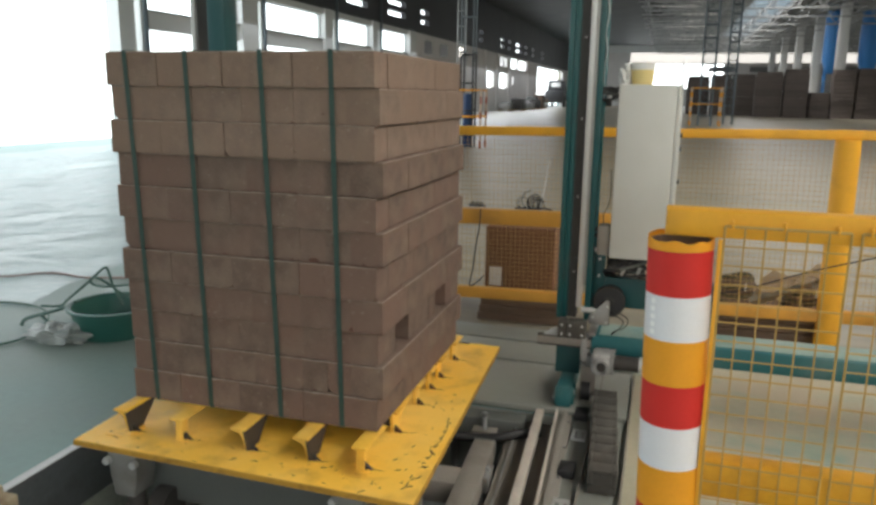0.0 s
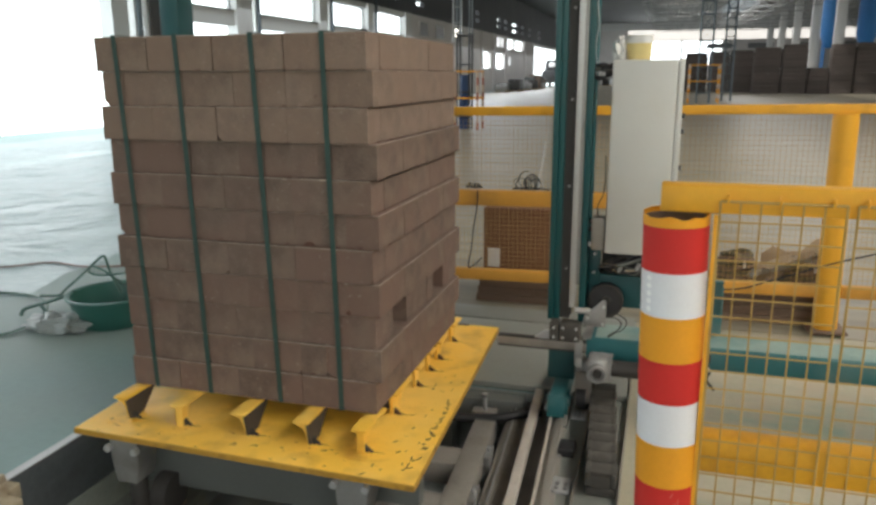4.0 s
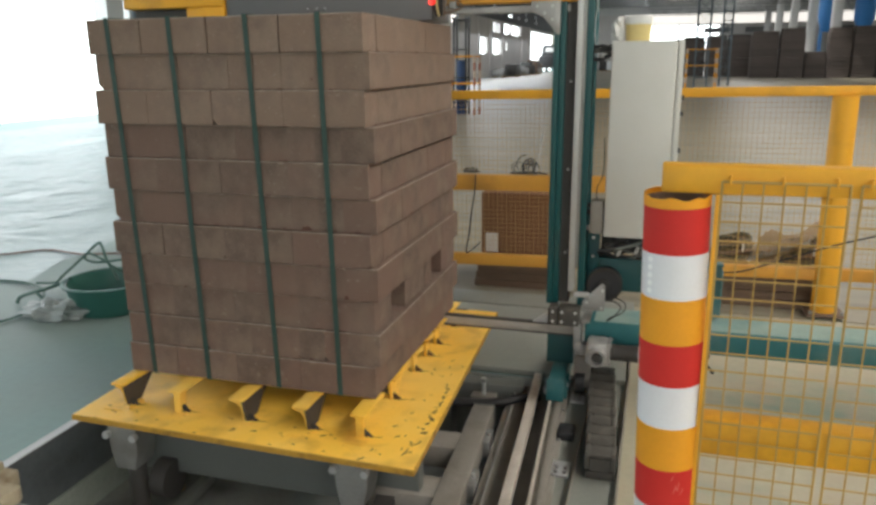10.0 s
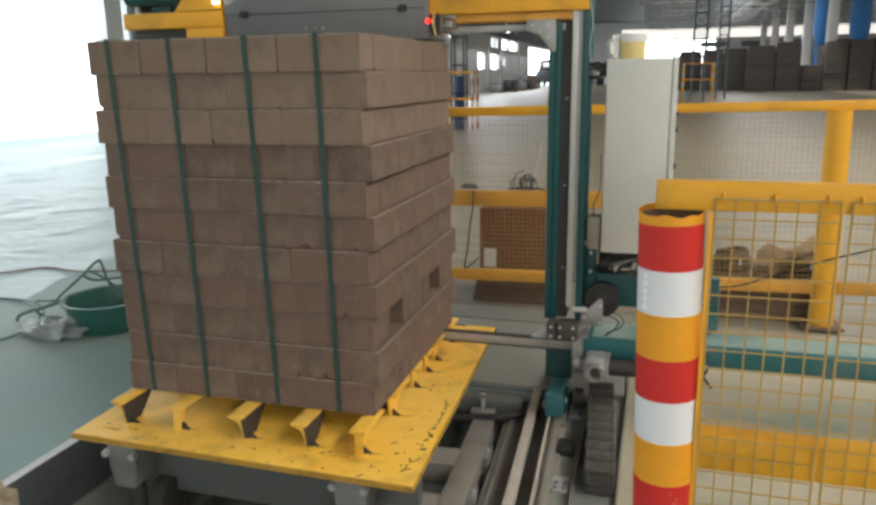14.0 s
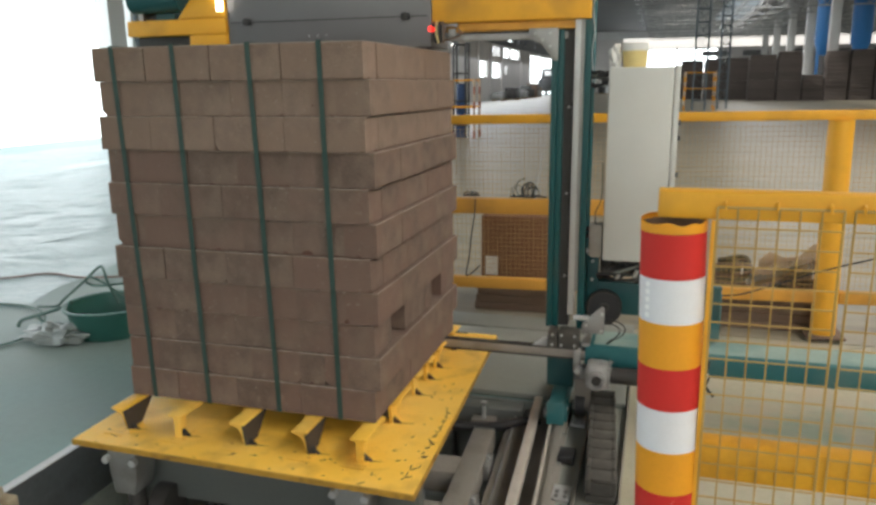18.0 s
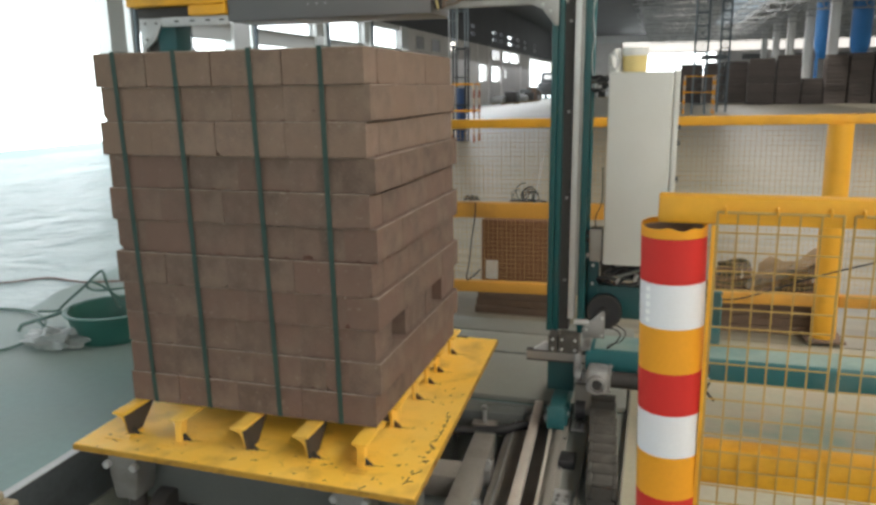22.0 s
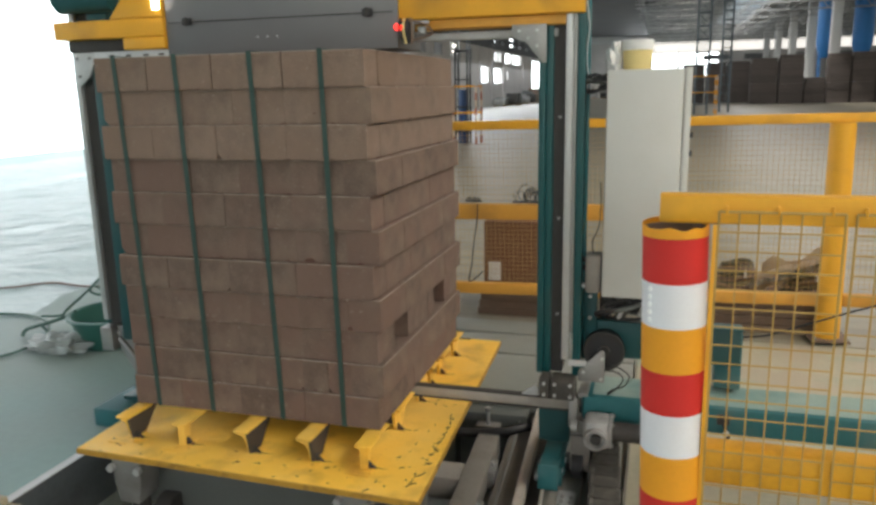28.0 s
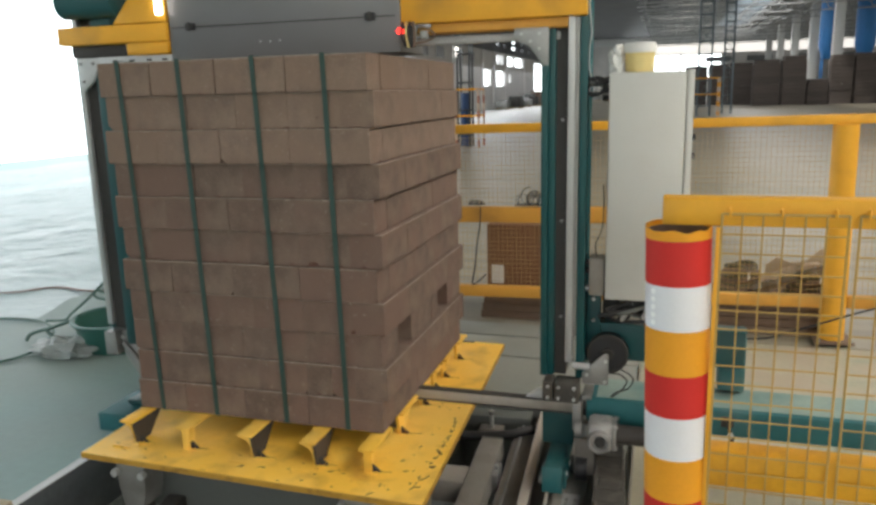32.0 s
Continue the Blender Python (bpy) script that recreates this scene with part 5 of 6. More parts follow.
def build_fences():
    f = thing("safety_fence", (0, 0, 0), "yellow welded mesh safety fence with tube rails, bolted down", "fence")
    f.location, f.rotation_euler = (0.061, 0.0, -0.003), (0, radians(-0.75), radians(1.6))
    for x in (-2.0, 1.80, 5.6):
        p = part("post", rod((x, 2.18, 0.004), (x, 2.18, 1.1895), 0.064, 28), YELLOW, f)
        part("base_plate", box(x - 0.10, x + 0.10, 2.08, 2.28, 0.0, 0.012, 0.003), RUST, p)
        for a in (-0.08, 0.08):
            part("bolt", rod((x + a, 2.10, 0.012), (x + a, 2.10, 0.03), 0.01, 6), STEEL, p)
    for a, b in ((-1.93, 1.737), (1.863, 5.53)):
        for z0, z1 in ((0.655, 0.745), (0.19, 0.255)):
            part("rail", box(a, b, 2.15, 2.21, z0, z1, 0.004), SHADED_YELLOW, f)
        part("mesh_panel", mesh_panel(a + 0.02, b - 0.02, 0.26, 1.185, 2.18, 0.0275, 0.0010), PALE_WIRE, f, "yellow wire mesh")
    part("top_rail", box(-2.1, 5.7, 2.15, 2.21, 1.19, 1.240, 0.004), YELLOW, f)
    n = thing("safety_fence", (0, 0, 0), "yellow mesh safety fence joined to the striped post", "fence")
    for z0, z1 in ((1.128, 1.187), (0.528, 0.616)):
        part("rail", box(0.865, 4.2, -0.52, -0.462, z0, z1, 0.005), YELLOW if z0 > 1 else DEEP_YELLOW, n)
    for a, b in ((0.985, 1.225), (1.245, 2.4), (2.42, 3.6)):
        part("mesh_panel", mesh_panel(a, b, 0.03, 1.155, -0.526, 0.042, 0.0019), WIRE, n, "yellow wire mesh")
        for pa, pb in (((a, 1.156), (b, 1.156)), ((a, 0.03), (a, 1.156)), ((b, 0.03), (b, 1.156))):
            part("panel_edge", rod((pa[0], -0.527, pa[1]), (pb[0], -0.527, pb[1]), 0.0026, 8), WIRE, n)
    part("frame_upright", box(0.974, 0.982, -0.532, -0.522, 0.0, 1.127, 0.001), YELLOW, n)
    for x in (2.41, 4.2):
        part("post", rod((x, -0.45, 0.0), (x, -0.45, 1.187), 0.05, 20), YELLOW, n)
    for x in (1.0, 1.10, 1.20, 1.26, 1.40):
        part("hook", tube([(x, -0.53, 1.15), (x, -0.535, 1.163), (x, -0.528, 1.168), (x, -0.522, 1.16)], 0.0028, 5), YELLOW, n)
    bo = thing("striped_bollard", (0.929, -0.492, 0), "round post wrapped in red, white and amber reflective bands", "bollard")
    bo.rotation_euler = (0, radians(-1.5), 0)
    part("tube", lathe([(0.0, 0.0), (0.066, 0.0), (0.066, 1.116), (0.060, 1.116), (0.060, 0.9)], (0, 0, 0), 48), RUST, bo, "open-topped brown steel tube")
    edges = [0.0, 0.10, 0.20, 0.30, 0.395, 0.494, 0.598, 0.699, 0.797, 0.900, 1.000, 1.099]
    cycle = [RED, WHITE_BAND, AMBER]
    for k in range(11):
        top = edges[11 - k]
        bot = edges[10 - k]
        part("band", lathe([(0.0665, bot), (0.0695, bot), (0.0695, top - 0.0006), (0.0665, top - 0.0006)], (0, 0, 0), 48), cycle[k % 3], bo, ("red", "white", "amber")[k % 3] + " reflective band")
    for k in range(5):
        a = radians(222)
        z = 0.916 + 0.0175 * k
        part("stud_mark", rod((0.0690 * math.cos(a), 0.0690 * math.sin(a), z), (0.0706 * math.cos(a), 0.0706 * math.sin(a), z), 0.0062, 10), TICK, bo)
    for k, (a0, z0, a1, z1) in enumerate(((284, 0.440, 288, 0.458), (288, 0.458, 292, 0.446), (292, 0.446, 294, 0.468), (279, 0.472, 283, 0.484), (297, 0.436, 303, 0.450))):
        p, q = [(0.0697 * math.cos(radians(a)), 0.0697 * math.sin(radians(a)), z) for a, z in ((a0, z0), (a1, z1))]
        part("scuff", rod(p, q, 0.0008, 6), FADED_RED, bo, "pale scuff")
    bm = lathe([(0.0672, 1.0995), (0.0702, 1.0995), (0.0702, 1.124), (0.0672, 1.124)], (0, 0, 0), 72)
    for v in bm.verts:
        if v.co.z > 1.12:
            v.co.z += 0.006 * noise.noise(Vector((v.co.x * 34, v.co.y * 34, 0))) + 0.06 * v.co.y
    part("rim", bm, AMBER, bo, "ragged amber top edge")


# ---- rails and floor gear beside the platform ----
def build_rails():
    SKEW = radians(2.7)
    r = thing("machine_rail", (0, 0, 0), "worn bright steel running rail beside the pit", "rail", "gantry rails")
    part("rail_head", box(0.426, 0.463, -0.9, 1.14, -0.012, 0.022, 0.003), RAIL_TOP, r)
    part("rail_web", box(0.437, 0.452, -0.9, 0.97, -0.40, -0.0125), DUST, r)
    part("rail_foot", box(0.325, 0.513, -0.9, 0.97, -0.065, -0.05, 0.003), DUST, r)
    part("rail_groove", box(0.349, 0.357, -0.9, 0.97, -0.0498, -0.036, 0.001), STEEL, r)
    r.rotation_euler[2] = SKEW
    r = thing("machine_rail", (0, 0, 0), "dusty grooved steel guide rail beside the pit", "rail", "gantry rails")
    part("rail_base", box(0.515, 0.590, -0.9, 0.97, -0.02, 0.010, 0.003), DUST, r)
    part("rail_lip", box(0.516, 0.526, -0.9, 0.97, 0.0102, 0.030, 0.002), RAIL_TOP, r)
    part("rail_head", box(0.542, 0.572, -0.9, 0.97, 0.0102, 0.024, 0.002), DUST, r)
    part("rail_web", box(0.545, 0.556, -0.9, 0.97, -0.40, -0.0205), DUST, r)
    for k in range(7):
        part("rail_bolt", rod((0.581, -0.62 + 0.25 * k, 0.010), (0.581, -0.62 + 0.25 * k, 0.018), 0.006, 6), STEEL, r)
    r.rotation_euler[2] = SKEW
    b = thing("pit_frame", (0, 0, 0), "dusty grey steel frame of box beams over the pit", "frame")
    b.rotation_euler[2] = SKEW
    part("long_beam", box(0.204, 0.294, -0.9, 0.645, -0.09, -0.004, 0.005), DUST, b)
    part("beam_cap", box(0.203, 0.295, 0.6455, 0.652, -0.092, -0.002, 0.002), PANEL, b)
    for y, wide in ((0.27, 0.13), (-0.06, 0.13), (-0.42, 0.10)):
        part("cross_beam", box(-0.05 if y < 0 else -0.33, 0.2035, y, y + wide, -0.10, -0.010, 0.006), DUST if y > -0.3 else PANEL, b)
    part("side_plate", box(0.10, 0.2035, 0.44, 0.60, -0.16, -0.15, 0.002), PANEL, b)
    part("end_beam", box(-0.35, 0.385, 0.86, 0.955, -0.12, -0.008, 0.006), PANEL, b, "dark oily end beam")
    part("end_web", box(0.30, 0.322, -0.9, 0.86, -0.40, -0.12), PANEL, b)
    for y in (0.05, 0.36):
        part("bracket", prism([(0.2945, -0.02), (0.318, -0.02), (0.318, -0.075), (0.306, -0.09), (0.2945, -0.09)], "y", y, y + 0.11, 0.002), STEEL, b, "grey clip bracket on the beam")
        part("bolt", rod((0.306, y + 0.055, -0.02), (0.306, y + 0.055, -0.004), 0.009, 6), PALE_STEEL, b)
    part("stud_plate", box(0.16, 0.27, 0.80, 0.858, -0.062, -0.045, 0.002), DUST, b)
    part("stud", rod((0.215, 0.83, -0.045), (0.215, 0.83, 0.035), 0.009, 8), PALE_STEEL, b)
    part("stud_nut", rod((0.215, 0.83, 0.018), (0.215, 0.83, 0.032), 0.017, 6), STEEL, b)
    single("hydraulic_hose", tube([(-0.10, 0.66, -0.02), (0.05, 0.70, -0.03), (0.18, 0.73, -0.035), (0.29, 0.76, -0.028), (0.355, 0.82, -0.030), (0.42, 0.86, -0.045)], 0.019, 10), RUBBER, "thick black hose sagging over the pit", "hose")
    c = thing("cable_chain", (0.70, 0.866, 0.0), "dusty grey plastic drag chain lying along the rail", "cable chain")
    for k in range(-1, 9):
        y, x = -0.61 + k * 0.078, 0.026 - k * 0.0050
        for side in (-1, 1):
            cx = x + side * 0.044
            part("side_plate", prism([(y, 0.045), (y + 0.010, 0.035), (y + 0.066, 0.035), (y + 0.076, 0.045), (y + 0.076, 0.090), (y + 0.066, 0.100), (y + 0.010, 0.100), (y, 0.090)], "x", cx - 0.007 - 0.002 * (k % 2), cx + 0.007 + 0.002 * (k % 2), 0.002), LINK, c)
        part("crossbar", box(x - 0.036, x + 0.036, y + 0.003, y + 0.074, 0.084, 0.096, 0.003), LINK, c)
        part("hose_run", box(x - 0.034, x + 0.034, y, y + 0.0779, 0.036, 0.082), LINK, c)
        part("lower_link", box(x - 0.05, x + 0.05, y, y + 0.074, 0.005, 0.034, 0.004), LINK, c)
    single("chain_trough", box(0.645, 0.790, -1.3, 1.6, 0.0, 0.004), COVER, "dusty steel trough under the cable chain", "trough")
    for x in (0.640, 0.790):
        single("trough_lip", box(x, x + 0.006, -1.3, 1.6, 0.0, 0.03), DUST, "thin dusty steel lip of the trough", "lip")
    for y in (0.16, 0.75):
        s = thing("anchor_plate", (0.567, y, 0.0), "bolted pale grey anchor plate by the rail", "plate", "anchor plates")
        part("plate", box(-0.002, 0.060, 0.0, 0.10, 0.0036, 0.012, 0.002), PALE_STEEL, s)
        for k in (0.015, 0.045):
            part("bolt", rod((k, 0.02, 0.012), (k, 0.02, 0.02), 0.007, 6), STEEL, s)
            part("bolt", rod((k, 0.05, 0.012), (k, 0.05, 0.02), 0.007, 6), STEEL, s)
    single("pavement_strip", box(0.561, 0.639, -1.3, 0.98, 0.0, 0.0035), COVER, "dusty grey cover strip beside the rail", "cover strip", kind="structure")
    for y in (0.42, 0.95):
        single("rubber_stop", box(0.555, 0.615, y, y + 0.09, 0.0, 0.035, 0.005), RUBBER, "black rubber stop block on the floor", "stop block", "stop blocks")
    w = thing("cast_block", (-1.21, -0.50, -0.019), "cream painted casting with a round hole beside the pit", "casting")
    part("body", prism([(-0.16, 0.0), (0.075, 0.0), (0.085, 0.06), (0.075, 0.085), (0.0, 0.085), (-0.01, 0.16), (-0.16, 0.16)], "z", 0.0, 0.055, 0.006), CASTING, w)
    part("rib", prism([(-0.16, 0.10), (-0.05, 0.10), (-0.06, 0.15), (-0.16, 0.15)], "z", 0.0555, 0.085, 0.005), CASTING, w)
    part("hole_lining", lathe([(0.0, 0.0), (0.016, 0.0), (0.018, 0.002), (0.024, 0.002), (0.024, 0.0), (0.026, 0.0)], (-0.035, 0.055, 0.0555), 20), SCUFF, w, "rusty round hole")
    part("edge_beam", box(-1.33, -0.84, -0.51, -0.385, -0.09, -0.02, 0.004), COVER, b, "pale grey cross member")
    part("loose_bar", box(-0.965, -0.920, 0.06, 0.46, -0.399, -0.355, 0.003), COVER, b, "pale grey loose bar")
    off = thing("timber_offcut", (-1.07, 0.27, -0.399), "small pale timber offcut on the pit floor", "timber block")
    part("body", prism([(-0.04, 0.0), (0.035, 0.0), (0.045, 0.05), (0.01, 0.075), (-0.035, 0.06)], "y", -0.025, 0.03, 0.003), WOOD, off)
    return c


# ---- loose things ----
def build_loose():
    bk = thing("bucket", (-2.20, 1.33, 0), "dark green plastic basin on the floor", "basin")
    part("shell", lathe([(0.0, 0.0), (0.20, 0.0), (0.21, 0.01), (0.243, 0.160), (0.262, 0.164), (0.265, 0.172), (0.262, 0.180), (0.250, 0.181), (0.236, 0.172), (0.20, 0.015), (0.0, 0.012)], (0, 0, 0), 40), BUCKET, bk)
    hose = thing("garden_hose", (0, 0, 0), "loops of thin dark green hose beside the basin", "hose")
    part("coil", tube([(-2.95, 0.72, 0.009), (-2.64, 0.916, 0.009), (-2.60, 1.13, 0.02), (-2.72, 1.35, 0.03), (-2.92, 1.51, 0.02), (-3.18, 1.60, 0.010), (-3.42, 1.55, 0.009), (-3.62, 1.32, 0.009), (-3.60, 1.0, 0.009), (-3.35, 0.76, 0.009), (-3.0, 0.70, 0.026)], 0.0075, 8), HOSE, hose)
    part("stem", tube([(-2.66, 1.25, 0.140), (-2.52, 1.25, 0.155), (-2.46, 1.25, 0.20), (-2.32, 1.25, 0.305), (-2.20, 1.26, 0.405), (-2.175, 1.27, 0.40), (-2.158, 1.28, 0.31), (-2.13, 1.32, 0.18)], 0.0075, 8), HOSE, hose)
    part("stem", tube([(-2.80, 1.22, 0.010), (-2.78, 1.24, 0.05), (-2.644, 1.25, 0.094), (-2.55, 1.25, 0.125), (-2.456, 1.26, 0.160), (-2.43, 1.28, 0.180)], 0.011, 8), HOSE, hose)
    part("stem", tube([(-2.68, 1.25, 0.088), (-2.60, 1.22, 0.055), (-2.50, 1.18, 0.012)], 0.010, 8), HOSE, hose)
    part("hoop", tube([(-2.05, 1.42, 0.188), (-2.10, 1.30, 0.25), (-2.18, 1.25, 0.33), (-2.26, 1.25, 0.35), (-2.28, 1.25, 0.315), (-2.20, 1.25, 0.30), (-2.03, 1.26, 0.325), (-1.90, 1.30, 0.33)], 0.007, 8), HOSE, hose)
    bag = thing("plastic_bag", (-2.40, 1.10, 0), "crumpled clear plastic bag on the floor", "plastic bag")
    bm = bmesh.new()
    bmesh.ops.create_icosphere(bm, subdivisions=4, radius=0.15)
    for v in bm.verts:
        v.co *= 1 + 0.5 * noise.noise(v.co * 14) + 0.2 * noise.noise(v.co * 40)
        v.co.x *= 1.25
        v.co.y *= 0.6
        v.co.z = max(v.co.z * 0.45 + 0.035, 0.001)
    part("film", bm, FILM, bag)

    c = thing("cardboard_carton", (0.03, 2.36, 0.20), "brown cardboard carton standing on boards behind the fence", "carton")
    part("body", box(-0.22, 0.22, 0.0, 0.32, 0.0, 0.40, 0.006), CARTON, c)
    part("label", box(-0.19, -0.11, -0.004, -0.001, 0.02, 0.14), CLOTH, c, "pale paper label")
    for cx, wide in ((0.05, 0.27), (1.50, 0.36)):
        b = thing("board_stack", (cx, 2.30, 0.004), "low dark brown board stack behind the fence", "boards", "board stacks")
        for k in range(4):
            part("board", box(-wide + 0.01 * k, wide - 0.005 * k, 0.0, 0.42, k * 0.049, k * 0.049 + 0.046, 0.004), RUST, b)
    for cx, cy, rad, lab in ((1.34, 2.52, 0.145, "coil of olive-brown steel strapping on boards"), (1.72, 2.50, 0.13, "coil of olive-brown steel strapping on boards")):
        s = thing("strap_coil", (cx, cy, 0.202), lab, "strap coil", "strap coils")
        for k in range(7):
            pts = []
            for j in range(17):
                a = j * math.pi / 8
                r = rad * (1 - 0.07 * k)
                pts.append((r * math.cos(a), 0.75 * r * math.sin(a), 0.014 + 0.024 * k + 0.012 * math.sin(2 * a + k)))
            part("turn", tube(pts, 0.013, 6), RUST if k % 2 else OLIVE, s)
        part("tag", box(0.03, 0.042, -0.118, -0.114, 0.10, 0.145), CLOTH, s, "small white tag")
    sheet = thing("cardboard_sheet", (1.70, 2.68, 0.004), "tan cardboard sheet standing on edge behind the strap coils", "cardboard")
    part("panel", prism([(-0.20, 0.0), (0.17, 0.0), (0.17, 0.45), (0.10, 0.44), (0.02, 0.36), (-0.06, 0.35), (-0.14, 0.385), (-0.20, 0.33)], "y", 0.0, 0.008, 0.001), PAPER, sheet)
    pp = thing("kraft_paper", (1.53, 2.40, 0.202), "crumpled kraft paper sheets between the strap coils", "paper")
    for k in range(3):
        bm = bmesh.new()
        g = [[bm.verts.new((-0.16 + 0.32 * i / 8 + 0.03 * k, -0.06 + 0.16 * j / 6, 0.004 + 0.05 * k + 0.16 * (i / 8) * (1 - 0.5 * k / 3) + 0.03 * noise.noise(Vector((i * 0.7, j * 0.7, k * 5.0))))) for j in range(7)] for i in range(9)]
        for i in range(8):
            for j in range(6):
                bm.faces.new((g[i][j], g[i + 1][j], g[i + 1][j + 1], g[i][j + 1])).smooth = True
        bmesh.ops.solidify(bm, geom=bm.faces[:], thickness=0.002)
        part("sheet", bm, PAPER if k != 1 else CLOTH, pp)
    # strap offcuts in a heap behind the fence
    rnd = random.Random(12)
    for cx, half, count in ((0.135, 0.11, 12), (-0.21, 0.05, 5)):
        tangle = thing("strap_heap", (cx, 2.18, 0.747), "small tangle of black strapping on the fence rail", "strapping", "strap heaps")
        for k in range(count):
            # springy loops that stand on the rail
            r0, e0 = half * rnd.uniform(0.28, 0.55), rnd.uniform(0.6, 1.0)
            cx0, tilt, start = rnd.uniform(-0.6, 0.6) * half, rnd.uniform(-0.7, 0.7), rnd.uniform(0, 6.28)
            pts = [(cx0 + r0 * math.cos(start + 0.55 * m) * math.cos(tilt), rnd.uniform(-0.006, 0.006) + 0.02 * math.cos(start + 0.55 * m) * math.sin(tilt), 0.006 + r0 * e0 * (1 + math.sin(start + 0.55 * m))) for m in range(rnd.choice((8, 10, 12)))]
            part("loop", tube(pts, rnd.choice((0.0024, 0.0036)), 5), RUBBER if k % 3 else PANEL, tangle)
        part("flat_turn", tube([(-half, 0.01, 0.006), (-0.5 * half, -0.012, 0.012), (0.0, 0.012, 0.006), (0.5 * half, -0.01, 0.016), (half, 0.008, 0.006)], 0.005, 5), RUBBER, tangle)
    offcut = thing("strap_offcut", (-0.19, 2.13, 0.257), "limp black strap offcut hanging by the fence rail", "strapping")
    part("strip", tube([(0.015, 0.0, 0.49), (0.012, -0.005, 0.39), (-0.008, -0.01, 0.25), (-0.022, -0.008, 0.12), (-0.042, 0.0, 0.01), (0.0, 0.01, 0.03), (0.045, 0.0, 0.075)], 0.004, 6), RUBBER, offcut)
    st = thing("stick", (0.175, 2.18, 0.746), "thin grey stick leaning on the fence rail", "stick")
    part("handle", rod((0.0, 0.0, 0.0), (0.045, 0.02, 0.29), 0.005, 8), PALE_STEEL, st)


# ---- the far hall ----
def build_far():
    rnd = random.Random(3)
    rows = [(7.12, 8.92, 58.6, 3.29), (9.05, 10.64, 58.5, 3.49), (10.80, 12.15, 58.7, 1.84), (12.22, 13.65, 58.5, 3.47), (13.78, 15.3, 58.6, 3.55), (15.4, 17.0, 58.6, 3.5)]
    rows += [(5.80, 7.51, 62.6, 3.24), (4.23, 5.72, 62.7, 3.18), (2.44, 4.20, 64.6, 3.13)]
    for a, b, y, h in rows:
        s = thing("brick_stack", ((a + b) / 2, y, 0), "tall dark grey-brown stack of bricks on the hall floor", "brick stack", "brick stacks")
        nl, w = max(2, round(h / 0.30)), (b - a) / 2
        for k in range(nl):
            o, trim = rnd.uniform(-0.012, 0.012), 0.06 if k == nl - 1 else 0.0
            part("course", box(-w + o + trim, w + o - trim, -0.6, 0.6, k * h / nl, (k + 1) * h / nl - 0.003, 0.02), BLOCK, s)
    for x, y, wide, guard in ((-4.275, 17.6, 0.33, 0.62), (2.76, 38.0, 0.60, 1.4), (4.08, 41.0, 0.45, 0.0)):
        near = x < 0
        m = thing("lattice_mast", (x, y, 0), "slim dark steel mast with cross ties" if near else "grey steel lattice mast rising to the roof", "lattice mast", "lattice masts")
        w = wide / 2
        for a in (-w, w):
            for b in (-w, w):
                if near:
                    part("lower_leg", rod((a, b, 0), (a, b, 2.47), 0.030, 8), RUBBER, m, "black lower leg")
                part("leg", rod((a, b, 2.471 if near else 0), (a, b, EAVES - 0.2), 0.018 if near else 0.04, 6), MAST, m)
        ties = ((0.33, 0.98, 1.70, 2.44, 3.4, 4.9, 6.4, 7.9) if near else [0.5 + wide * 1.05 * k for k in range(int((EAVES - 1.0) / (wide * 1.05)) + 1)])
        for k in ties:
            for a, b in (((-w, -w), (w, -w)), ((w, -w), (w, w)), ((w, w), (-w, w)), ((-w, w), (-w, -w))):
                part("rung", rod((*a, k), (*b, k), 0.022 if near and k < 2.5 else 0.014 if near else 0.03, 5), RUBBER if near and k < 2.5 else MAST, m)
                if not near:
                    part("diagonal", rod((*a, k), (*b, k + wide), 0.012, 5), MAST, m)
        if near:
            lad = thing("cable_ladder", (-4.57, 17.95, 0), "thin pale steel cable ladder beside the mast", "ladder")
            for a in (-0.115, 0.115):
                part("stile", rod((a, 0, 0), (a, 0, EAVES - 0.2), 0.017, 6), TRUSS, lad)
            for k in range(20):
                part("rung", rod((-0.115, 0, 0.4 + 0.4 * k), (0.115, 0, 0.4 + 0.4 * k), 0.010, 5), TRUSS, lad)
            # bright spots beside the mast, added as two glowing boxes
            for z in (2.42, 2.56):
                part("lamp_glass", box(-0.035, 0.035, -0.08, -0.02, z, z + 0.08, 0.015), WHITE_GLOW, lad, "small glowing bright spot")
        if guard:
            g = thing("guard_rail", (x + (0.125 if near else 0.0), y, 0), "red and white striped guard rail round a mast", "guard rail", "guard rails")
            q = guard / 2
            for a in (-q, q):
                for b in (-q, q):
                    n = 8
                    for i in range(n):
                        hgt = 1.9 if guard > 1 else 1.55
                        part("post_band", rod((a, b, i * hgt / n), (a, b, (i + 1) * hgt / n - 0.002), 0.035, 8), (AMBER if guard > 1 else GUARD_RED, GUARD_WHITE)[i % 2], g)
                for hgt in ((1.08, 1.86) if guard > 1 else (0.83, 1.52)):
                    part("rail", rod((a, -q, hgt), (a, q, hgt), 0.025, 6), AMBER, g)
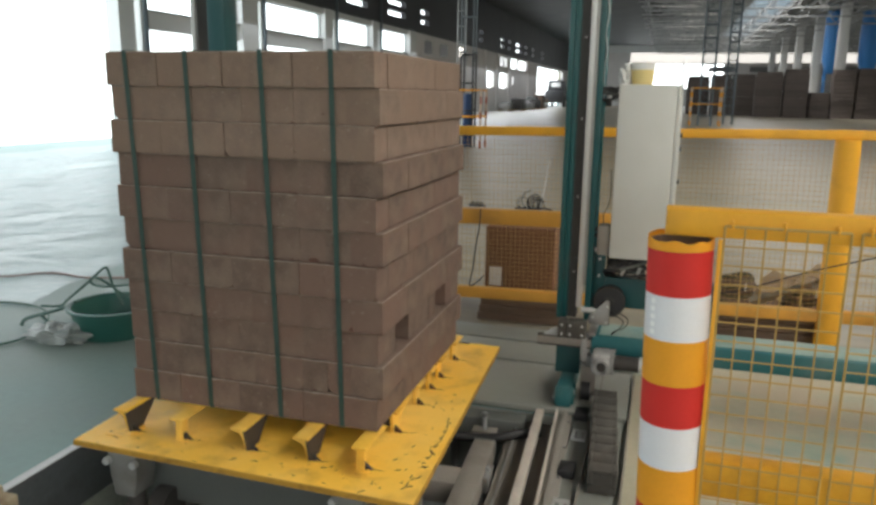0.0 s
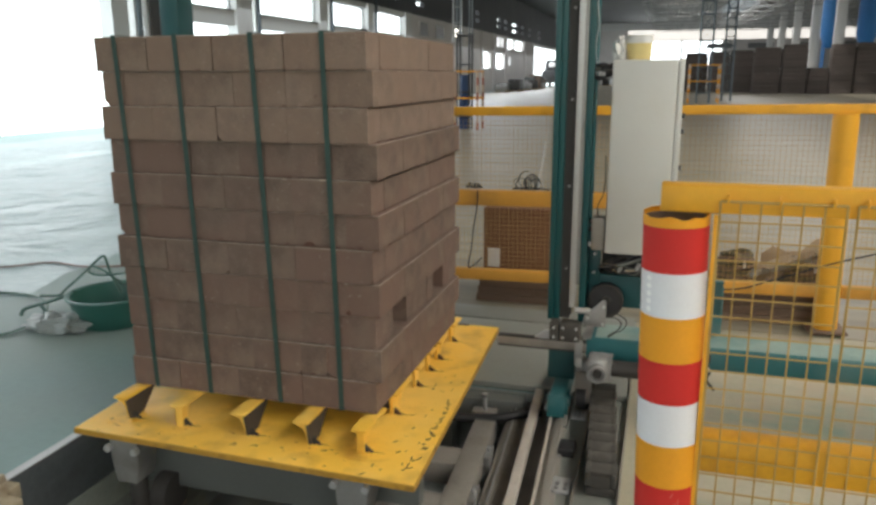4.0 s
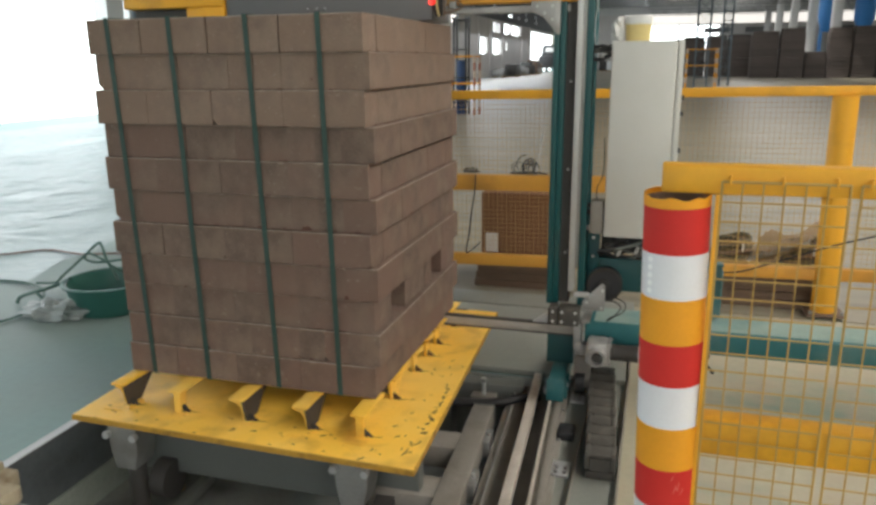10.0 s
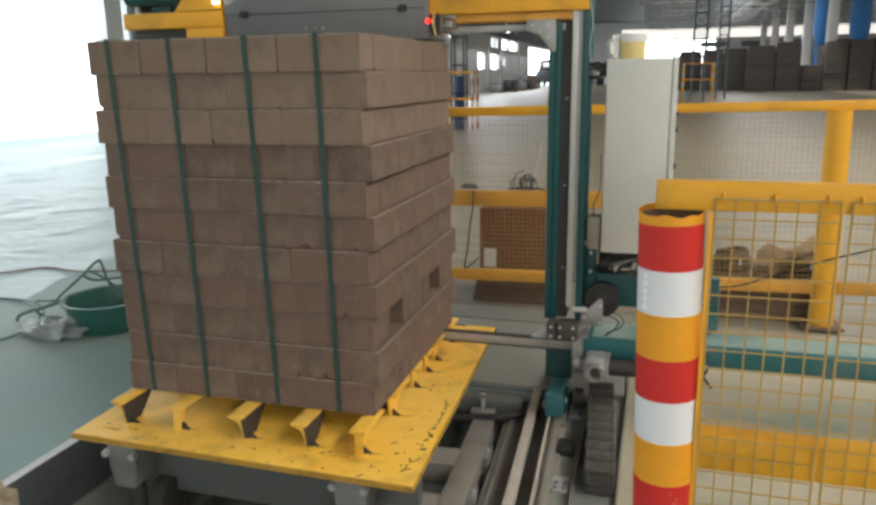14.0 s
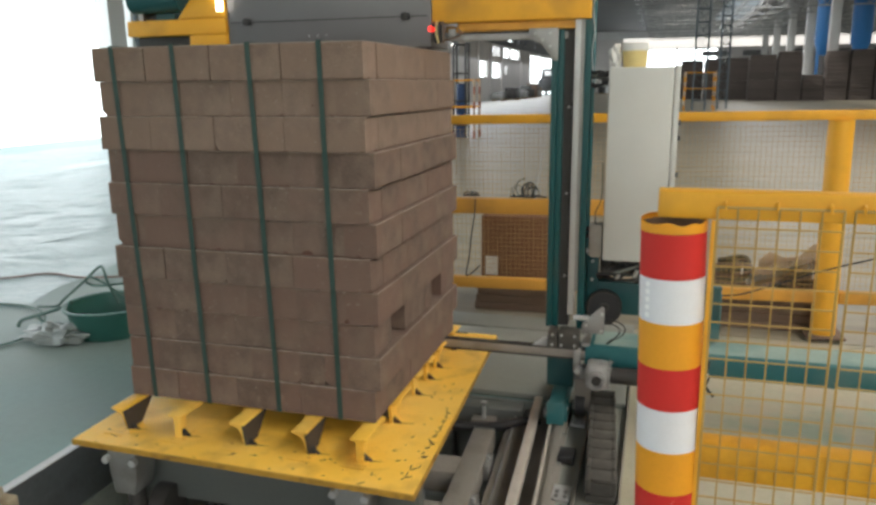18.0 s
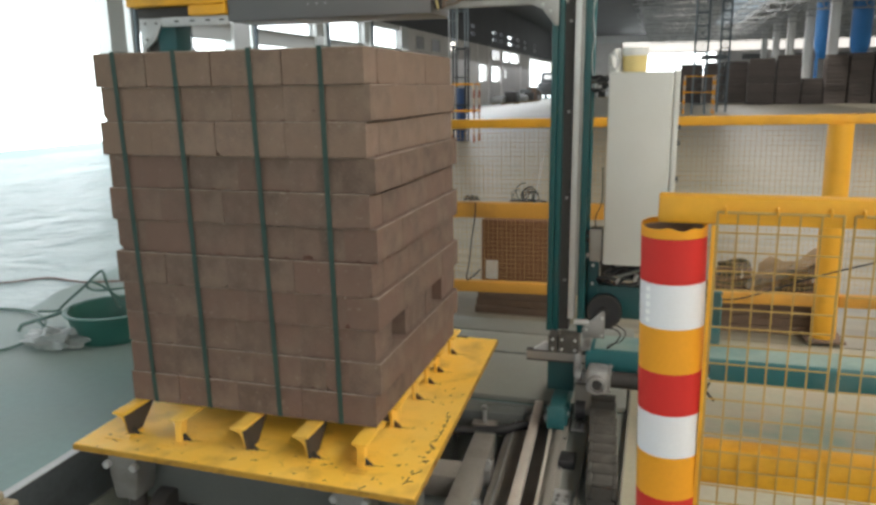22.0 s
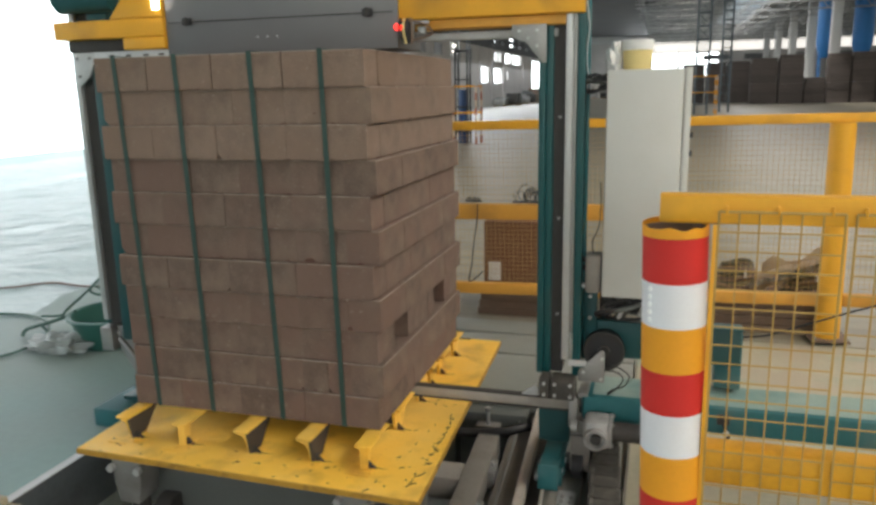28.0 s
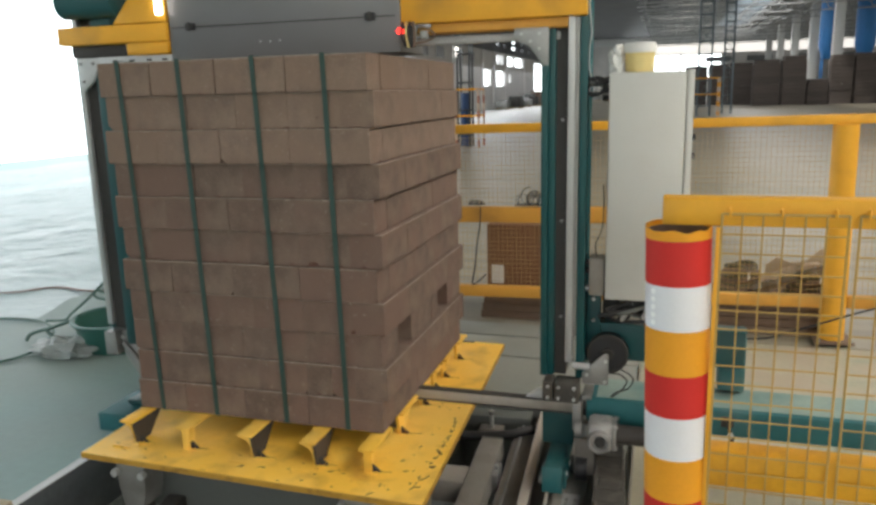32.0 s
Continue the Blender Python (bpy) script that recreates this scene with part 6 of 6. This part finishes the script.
                    part("rail", rod((-q, a, hgt), (q, a, hgt), 0.025, 6), AMBER, g)
            if guard < 1:
                part_box = thing("blue_drum", (x, y, 0.012), "dark blue plastic drum inside the mast", "drum")
                part("body", lathe([(0.0, 0.0), (0.11, 0.0), (0.118, 0.03), (0.118, 1.38), (0.11, 1.42), (0.0, 1.42)], (0, 0, 0), 24), NAVY, part_box)
    for x, y in ((13.4, 66.0), (16.0, 66.0)):
        s = thing("silo", (x, y, 0), "tall blue steel silo on legs", "silo", "blue silos")
        part("body", lathe([(0.0, 3.4), (0.4, 3.4), (0.75, 4.4), (0.75, 8.2), (0.0, 8.4)], (0, 0, 0), 28), BLUE, s)
        for a in range(4):
            c, d = 0.6 * math.cos(a * 1.571 + 0.78), 0.6 * math.sin(a * 1.571 + 0.78)
            part("leg", rod((c, d, 0), (c, d, 4.5), 0.06, 8), BLUE, s)
    v = thing("truck", (-11.9, 89.0, 0), "dark truck standing in the far gateway", "truck")
    part("bonnet", box(-1.15, 1.15, -1.6, 0.3, 0.55, 1.95, 0.22), RUBBER, v)
    part("cab", prism([(-1.05, 1.9), (1.05, 1.9), (0.92, 3.05), (0.70, 3.2), (-0.70, 3.2), (-0.92, 3.05)], "y", 0.0, 1.9, 0.08), RUBBER, v)
    # white colour stands for daylight seen through the cab
    part("windscreen", box(-0.55, 0.55, -0.03, -0.002, 2.35, 2.85, 0.005), CLOTH, v, "white pane for the daylight seen through the cab")
    part("bed", box(-1.2, 1.2, 1.95, 6.0, 0.8, 2.0, 0.08), DARK, v)
    part("bumper", box(-1.1, 1.1, -1.72, -1.6, 0.5, 0.8, 0.04), DARK, v)
    for a in (-1.0, 1.0):
        for y in (0.0, 4.5):
            part("wheel", rod((a - 0.15, y, 0.5), (a + 0.15, y, 0.5), 0.5, 20), RUBBER, v)


def build_clutter():
    rnd = random.Random(31)
    for k in range(16):
        # low goods along the foot of the long wall
        y = 62 + 1.35 * k
        h = rnd.uniform(0.6, 1.5)
        s = thing("goods_crate", (-12.2 + rnd.uniform(-0.4, 0.6), y, 0), "low dark crate by the long wall", "crate", "crates by the wall")
        part("body", box(-0.5, 0.5, -0.5, 0.5, 0.12, h, 0.03), rnd.choice((PANEL, DARK, RUST, STEEL)), s)
        for a in (-0.4, 0.4):
            part("runner", box(a - 0.06, a + 0.06, -0.5, 0.5, 0.0, 0.119), WOOD, s)
    for x, y, w, z, mat in ((-7.6, 99.0, 1.0, 1.1, STEEL), (-6.3, 100.0, 1.2, 1.9, DARK), (-5.4, 98.5, 0.9, 1.2, PALE_STEEL)):
        s = thing("goods_crate", (x, y, 0), "low covered goods at the far end", "crate", "crates at the far end")
        part("body", box(-w / 2, w / 2, -0.6, 0.6, 0.1, z, 0.05), mat, s)
        part("runner", box(-w / 2 + 0.05, w / 2 - 0.05, -0.5, 0.5, 0.0, 0.099), WOOD, s)


build_platform()
build_pack()
gantry, head, tub, rag, lance = build_gantry()
build_fences()
chain = build_rails()
build_loose()
build_far()
build_clutter()


def motions():
    # the gantry runs towards the front twice; its rails lie slightly askew to the pack
    run = [(0, 1.193), (1.4, 1.19), (1.7, 1.165), (2, 1.113), (2.5, 1.009), (3, 0.898), (3.3, 0.876), (3.6, 0.867), (5.5, 0.866), (22.4, 0.866), (22.7, 0.833), (23, 0.772), (23.5, 0.671), (24, 0.560), (24.5, 0.453), (24.8, 0.408), (25.1, 0.39), (25.5, 0.387), (32, 0.388)]
    walk(gantry, [(t, pose(-0.045 * (y - 0.386), y, 0)) for t, y in run])
    walk(tub, [(t, pose(0.778 - 0.045 * (y - 0.386), y + 0.064, 1.4705)) for t, y in run])
    walk(rag, [(t, pose(0.705 - 0.045 * (y - 0.386), y + 0.054, 1.4705)) for t, y in run])
    walk(chain, [(t, pose(0.70 - 0.022 * (y - 0.866), 0.866 + 0.5 * (y - 0.866), 0)) for t, y in run])
    lift = [(0, 0.42), (6.4, 0.42), (6.8, 0.36), (7.2, 0.22), (7.5, 0.125), (8, 0.055), (8.5, 0.018), (9, 0.0), (20.1, 0.0), (20.5, 0.027), (20.75, 0.075), (21, 0.125), (21.25, 0.146), (21.6, 0.152), (25.7, 0.152), (26.1, 0.13), (26.6, 0.07), (27, 0.035), (27.5, 0.013), (28, 0.0), (32, 0.0)]
    slide = [(0, 1.63), (3.7, 1.63), (4.0, 1.5), (5.1, 0.15), (5.4, 0), (16.6, 0), (16.9, 0.1), (17.3, 0.45), (18.0, 1.10), (18.3, 1.37), (18.5, 1.55), (18.7, 1.63), (25.55, 1.63), (25.9, 1.45), (26.3, 1.0), (27.0, 0.15), (27.3, 0), (32, 0)]
    walk(lance, [(t, pose(x, 0, 0)) for t, x in slide])
    walk(head, [(t, pose(0, 0, z)) for t, z in lift])


motions()
